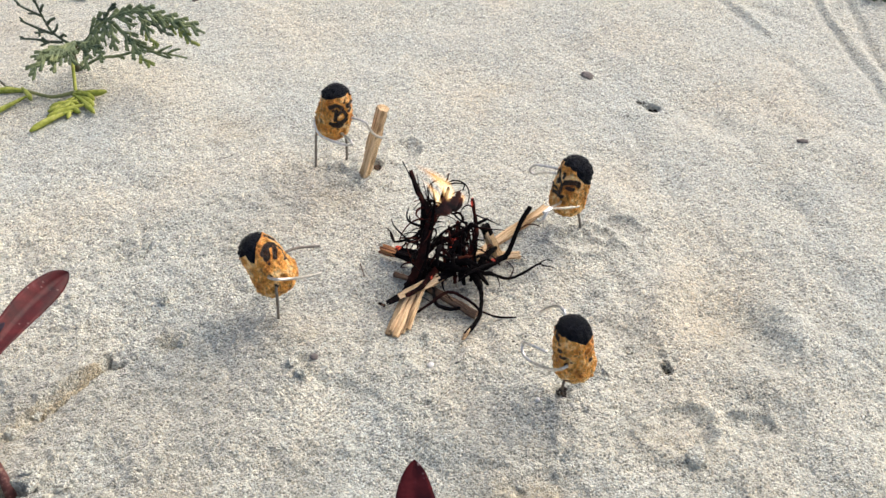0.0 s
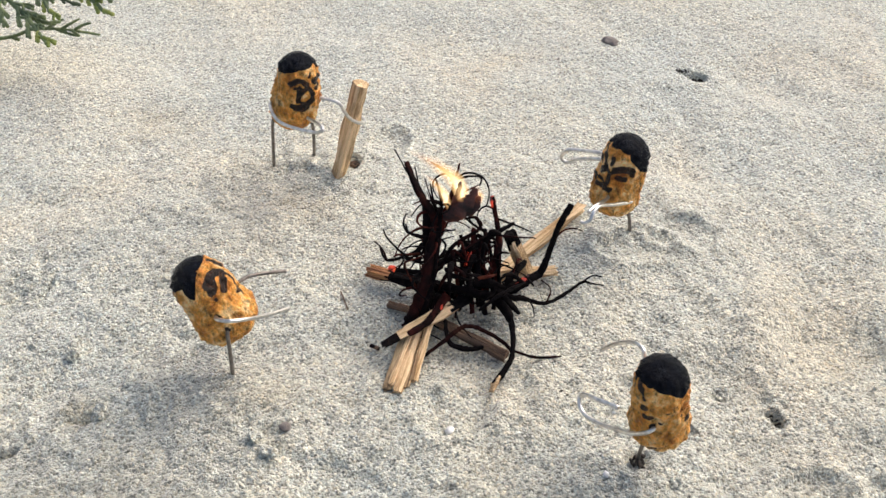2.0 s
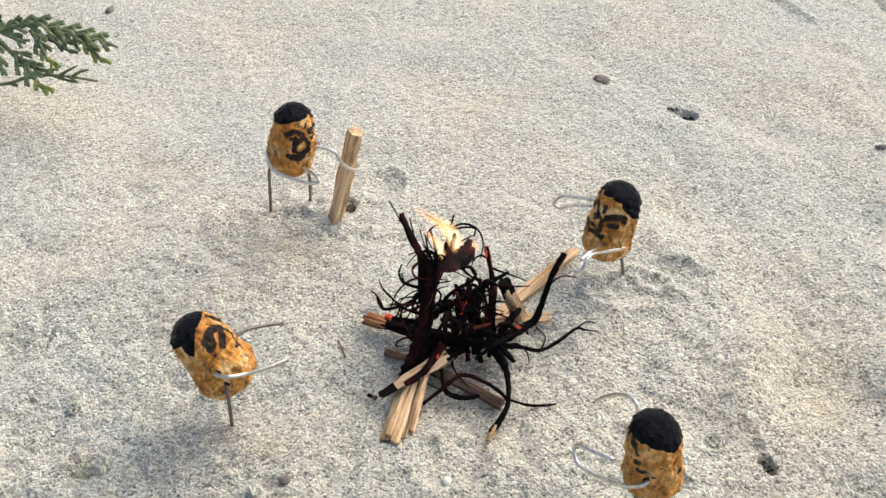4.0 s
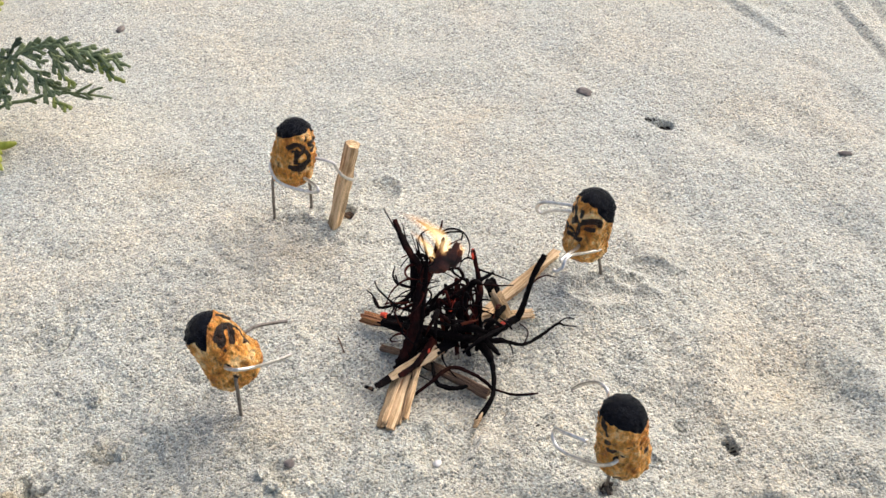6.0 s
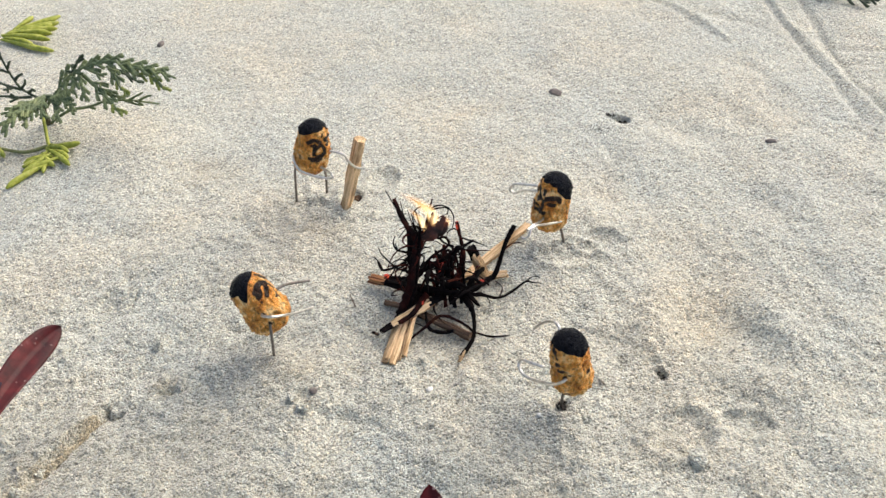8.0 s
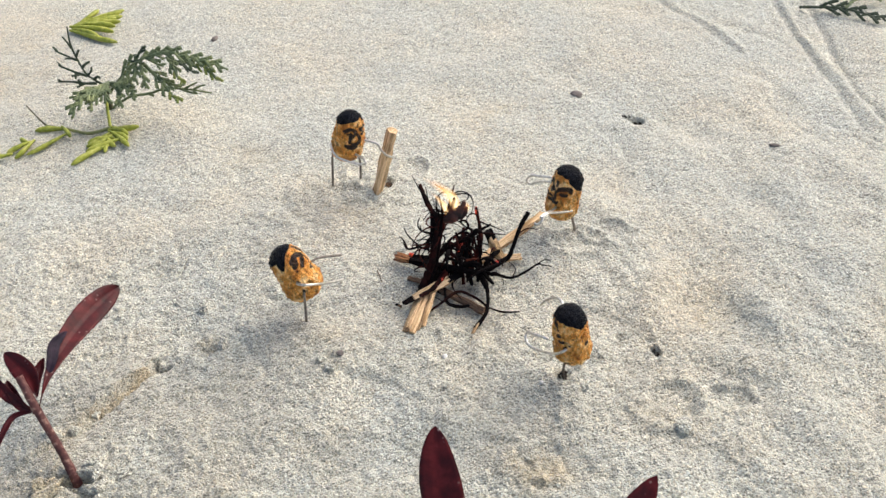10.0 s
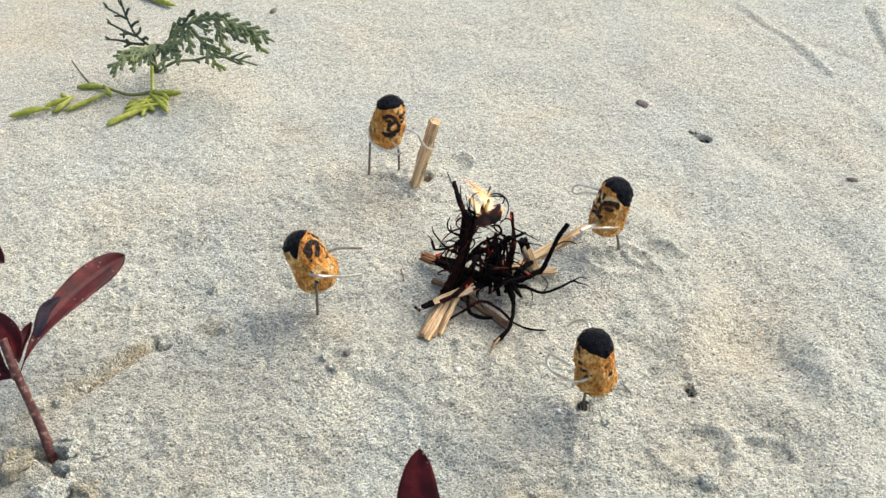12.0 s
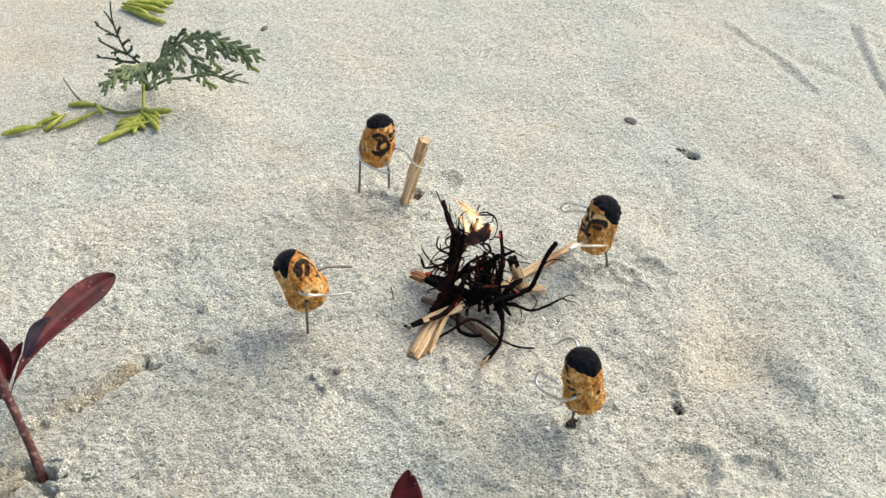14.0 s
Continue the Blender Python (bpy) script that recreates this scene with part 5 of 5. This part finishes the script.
# ---- flower stalks with yellow-green buds ----
def bud(parent, a, b, r, seed):
    a, b = Vector(a), Vector(b)
    bm = bmesh.new()
    q = random.Random(seed + 70)
    side = (b - a).cross(Vector((0, 0, 1))).normalized() * q.uniform(-1.6, 1.6)
    m1, m2 = a.lerp(b, 0.3) + side * 0.8, a.lerp(b, 0.72) + side
    tube(bm, [a, m1 + Vector((0, 0, 0.5)), m2 + Vector((0, 0, 0.3)), b], [r * 0.55, r * 0.65, r * 0.95, r * 1.25, r * 1.1, r * 0.4], sides=9, per=5, rough=0.06, seed=seed, flat=0.9)
    part("bud", bm, POD, parent)


stalk = empty("flower_stalk", "yellow-green flower stalk with slim buds lying on sand", "flower stalk")
g = lambda x, y, up: (x, y, ground_z(x, y) + up)
bm = bmesh.new()
tube(bm, [g(-211, 138, 12), g(-209.6, 131, 6), g(-206.0, 119.8, 2.4)], [0.9, 1.0, 1.0], sides=7, seed=1)
part("stem", bm, POD, stalk)
bm = bmesh.new()
tube(bm, [g(-206.0, 119.8, 2.4), g(-218.6, 116.8, 2), g(-233.8, 120.2, 2), g(-245.8, 121.7, 3)], [1.1, 1.0, 0.9, 0.8], sides=7, seed=2)
part("stem", bm, GREENSTEM, stalk)
bm = bmesh.new()
tube(bm, [g(-245.0, 121.6, 3), g(-252.0, 127.5, 5), g(-261.0, 136.0, 9)], [0.6, 0.5, 0.35], sides=7, rough=0.15, seed=9)
part("twig", bm, STALK, stalk, "thin grey-brown twig")
rnd = random.Random(8)
for k, (a, b, r) in enumerate([
        ((-208, 119), (-188, 119), 1.5), ((-207, 118), (-189.5, 101), 1.4), ((-205, 117), (-216, 103), 1.5), ((-203, 113), (-213, 99), 1.6), ((-201, 110), (-216, 106), 1.6),
        ((-197, 108), (-214, 97), 1.5), ((-206, 121), (-193, 112), 1.4), ((-202, 103), (-219, 85), 1.5), ((-232, 119.5), (-252, 119), 1.5), ((-230, 117), (-249, 95.5), 1.3),
        ((-248, 108), (-256, 94), 1.4), ((-250, 107), (-262, 98), 1.3), ((-249, 105), (-258, 112), 1.2), ((-258, 97), (-279, 88), 1.4), ((-262, 96), (-275, 93), 1.2), ((-204, 116), (-192, 107), 1.5), ((-208, 114), (-198, 102), 1.4), ((-210, 112), (-203, 97), 1.3), ((-236, 121), (-228, 112), 1.2)]):
    bud(stalk, g(*a, 2.0 + rnd.random() * 1.2), g(*b, 1.2 + rnd.random() * 1.4), r, k)

stalk_far = empty("flower_stalk", "bunch of yellow-green buds lying behind the sprig", "flower stalk")
for k, (a, b, r) in enumerate([((-268, 250), (-240, 268), 1.7), ((-268, 248), (-238, 258), 1.8), ((-268, 246), (-236, 248), 1.8), ((-268, 244), (-237, 240), 1.7), ((-270, 242), (-236, 232), 1.7),
                               ((-270, 240), (-231, 221), 1.6), ((-266, 252), (-258, 268), 1.5), ((-268, 240), (-245, 227), 1.6), ((-260, 246), (-240, 252), 1.6)]):
    bud(stalk_far, g(*a, 2.0 + 0.5 * k % 2.5), g(*b, 1.8 + 0.6 * k % 2.6), r, 40 + k)


# ---- stones, clods and crumbs ----
def lump(name, x, y, size, material, label, category, group, seed, flat=0.75, sink=0.3, levels=3, rough=0.35, turn=None, facets=0, level=None):
    bm = bmesh.new()
    bmesh.ops.create_icosphere(bm, subdivisions=levels, radius=1.0)
    o = Vector((seed * 1.7, seed * 0.9, seed * 2.3))
    sx, sy, sz = size[0], size[1], (size[2] if len(size) > 2 else min(size[0], size[1]) * flat)
    q = random.Random(seed)
    cuts = [(Vector((q.uniform(-1, 1), q.uniform(-1, 1), q.uniform(-0.6, 1))).normalized(), q.uniform(0.5, 0.8)) for _ in range(facets)]
    for v in bm.verts:
        for d, off in cuts:
            over = v.co.dot(d) - off
            if over > 0:
                v.co -= d * over * 0.92
        k = 1 + rough * noise.noise(v.co * 1.3 + o) + rough * 0.5 * noise.noise(v.co * 3.1 + o)
        v.co = Vector((v.co.x * sx * k, v.co.y * sy * k, v.co.z * sz * k)) * 0.0005
    for f in bm.faces:
        f.smooth = True
    ob = mesh_object(name, bm, material)
    ob.matrix_world = pose(x * 0.001, y * 0.001, ((ground_z(x, y) if level is None else level) + sz * (0.5 - sink)) * 0.001, 0, 0, seed * 47 if turn is None else turn)
    return tagged(ob, label, category, group)


STONES = "small stones on the sand"
lump("pebble", 0, -60, (3.0, 2.6), PALEROCK, "tiny white pebble on the sand", "pebble", STONES, 1, levels=2)
lump("pebble", 43, -77, (2.0, 1.8), PALEROCK, "tiny white shiny pebble beside a doll", "pebble", STONES, 2, levels=2)
lump("pebble", 72, 142, (8.0, 5.0, 3.0), DARKROCK, "grey-brown stone lying on pale sand", "pebble", STONES, 3)
lump("pebble", -47.4, -59.3, (3.6, 3.2), DARKROCK, "small dark grey pebble", "pebble", STONES, 4, levels=2)
lump("pebble", -164, 222, (6.0, 4.0), DARKROCK, "small grey pebble behind the sprig", "pebble", STONES, 5, levels=2)
lump("pebble", 176, 85.5, (5.6, 2.6, 2.0), DARKROCK, "dark grey splinter-like stone in a shallow dent", "pebble", STONES, 6, levels=2, turn=-8)
lump("pebble", -34.6, 64.5, (4.6, 3.6), TWIG, "brown crumb of bark in the hole beside the stick", "bark", "", 7, levels=2)
DEBRIS_SHADE = plain("dark_debris_and_shade", [(0.35, (0.008, 0.006, 0.005)), (0.65, (0.035, 0.025, 0.018))], 500, 0.85, 0.8)
BITS = "dark bits of debris"
def debris_shade_bit(x, y, sx, sy, turn, lift, seed):
    """A ragged tuft of dark flakes and fibres half sunk in the sand."""
    q = random.Random(seed)
    bm = bmesh.new()
    z0 = ground_z(x, y) + lift
    c, s = math.cos(radians(turn)), math.sin(radians(turn))
    for k in range(14):
        u, v = q.gauss(0, 0.26) * sx, q.gauss(0, 0.26) * sy
        p = Vector((x + u * c - v * s, y + u * s + v * c, z0 + q.uniform(-0.8, 0.3)))
        an, w = q.uniform(0, 6.28), min(sx, sy) * q.uniform(0.10, 0.22)
        d = Vector((math.cos(an), math.sin(an), q.uniform(-0.3, 0.5))) * q.uniform(0.5, 1.3) * min(sx, sy) * 0.45
        tube(bm, [p - d * 0.5, p + Vector((0, 0, w * 0.5)), p + d * 0.5], [w * 0.4, w, w * 0.3], sides=6, per=3, flat=0.5, rough=0.4, seed=seed * 31 + k, spin=an)
    ob = mesh_object("debris_shade_bit", bm, DEBRIS_SHADE)
    return tagged(ob, "dark ragged flakes for plant debris and the shade in holes", "debris", BITS)


# bits in holes and cracks are dark in place of the shade there
for k, (x, y, sx, sy, turn, lift) in enumerate([(105, 115.2, 7.0, 4.4, -15, 5.2), (99.5, 118.4, 5.0, 2.4, -25, 2.4), (95.3, -57.8, 2.6, 5.6, 22, 2.6), (33, -47.2, 5.0, 2.2, -35, 0.1), (52.5, -72.6, 6.6, 5.4, 20, 1.4),
                                                (-136, 1, 1.4, 3.6, -28, 0.4), (-149, -2.6, 3.4, 1.2, 8, 0.4), (-50, 67, 3.2, 2.0, 0, 0), (-33.4, 63.6, 4.4, 4.0, 0, 1.0)]):
    debris_shade_bit(x, y, sx, sy, turn, lift, 20 + k)
split_wood("brown_twig", (-35.6, -2.5, ground_z(-35.6, -2.5) + 0.5), (-32.6, -11.5, ground_z(-32.6, -11.5) + 0.5), 0.45, 0.4, 0, 0, "thin grey-brown twig lying on the sand", "twig", "", 24, TWIG, 0.3)
CLODS = "clods of damp sand"
for k, (x, y, sx, sy, m) in enumerate([
        (82, -49, 5, 4.6, CLOD), (-130.6, -138.4, 12.5, 12, CRUST), (-139.9, -128.2, 10, 6.0, CLOD), (-142.8, -120.5, 13, 5.0, CLOD), (-154.4, -127.2, 5.5, 4.5, CLOD), (-145.4, -140.5, 15, 12, CLOD), (-163, -132.5, 17, 13, CRUST),
        (-138.6, -135.2, 8, 6, CLOD), (-152, -147, 10, 8, CLOD), (-133, -122, 7, 5, CLOD), (-170, -141, 11, 9, CLOD),
        (-105, -50, 7, 5, CLOD), (-168, -104, 8, 7, CLOD), (-160, -100, 6, 5, CLOD), (-154, -90, 5, 5, CLOD),
        (-118, -28, 5, 4, CLOD), (-132, -24, 4, 4, CLOD), (70, -62, 5, 3.5, CLOD), (62, -80, 4, 3.5, CLOD), (-51, -68, 6, 4.5, CLOD), (-56, -63, 4.5, 3.6, CLOD), (-146, -118, 5, 5, CLOD)]):
    lump("sand_clod", x, y, (sx, sy), m, "crumbly clod of damp grey sand on the ground", "sand clod", CLODS, 60 + k, rough=0.6, sink=0.47, flat=0.78, levels=4, facets=5)


lump("sand_clod", 101, -100.5, (8.5, 8.0), CLOD, "round clod of pale sand on a dent's lip", "sand clod", CLODS, 59, rough=0.3, sink=0.25)


def crumbs(name, count, lo, hi, material, label, category, seed, area):
    """Loose grains and crumbs, joined: too many to count."""
    r = np.random.RandomState(seed)
    base = np.array([(1, 0, 0), (-1, 0, 0), (0, 1, 0), (0, -1, 0), (0, 0, 1), (0, 0, -1)], float)
    tri = np.array([(0, 2, 4), (2, 1, 4), (1, 3, 4), (3, 0, 4), (2, 0, 5), (1, 2, 5), (3, 1, 5), (0, 3, 5)])
    x, y = r.uniform(area[0], area[1], count), r.uniform(area[2], area[3], count)
    size = lo + (hi - lo) * r.rand(count) ** 3
    z = height(x, y) + size * 0.04
    jit = r.uniform(0.65, 1.25, (count, 6, 1))
    an = r.uniform(0, 6.28, count)
    c, s = np.cos(an)[:, None], np.sin(an)[:, None]
    v = base[None] * jit * size[:, None, None] * 0.5
    vx, vy = v[..., 0] * c - v[..., 1] * s, v[..., 0] * s + v[..., 1] * c
    co = np.stack([vx + x[:, None], vy + y[:, None], v[..., 2] * 0.62 + z[:, None]], -1).reshape(-1, 3) * 0.001
    faces = (tri[None] + (np.arange(count) * 6)[:, None, None]).reshape(-1, 3)
    me = bpy.data.meshes.new(name)
    me.from_pydata(co.tolist(), [], faces.tolist())
    me.materials.append(material)
    ob = new(name, me)
    return tagged(ob, label, category, kind="stuff")


AREA = (-270, 270, -150, 280)
crumbs("sand_crumbs", 3000, 0.7, 1.7, CLOD, "loose crumbs of grey sand strewn over the ground", "sand crumbs", 3, AREA)
crumbs("dark_grains", 500, 0.4, 1.0, DARKROCK, "scattered dark mineral grains on the sand", "grains", 4, AREA)
crumbs("pale_grains", 900, 0.4, 1.1, PALEROCK, "scattered white glinting grains on the sand", "grains", 5, AREA)
crumbs("coarse_sand_crumbs", 700, 0.9, 2.4, CLOD, "coarser crumbs of damp sand near the seedling and dolls", "sand crumbs", 6, (-210, 150, -140, 5))
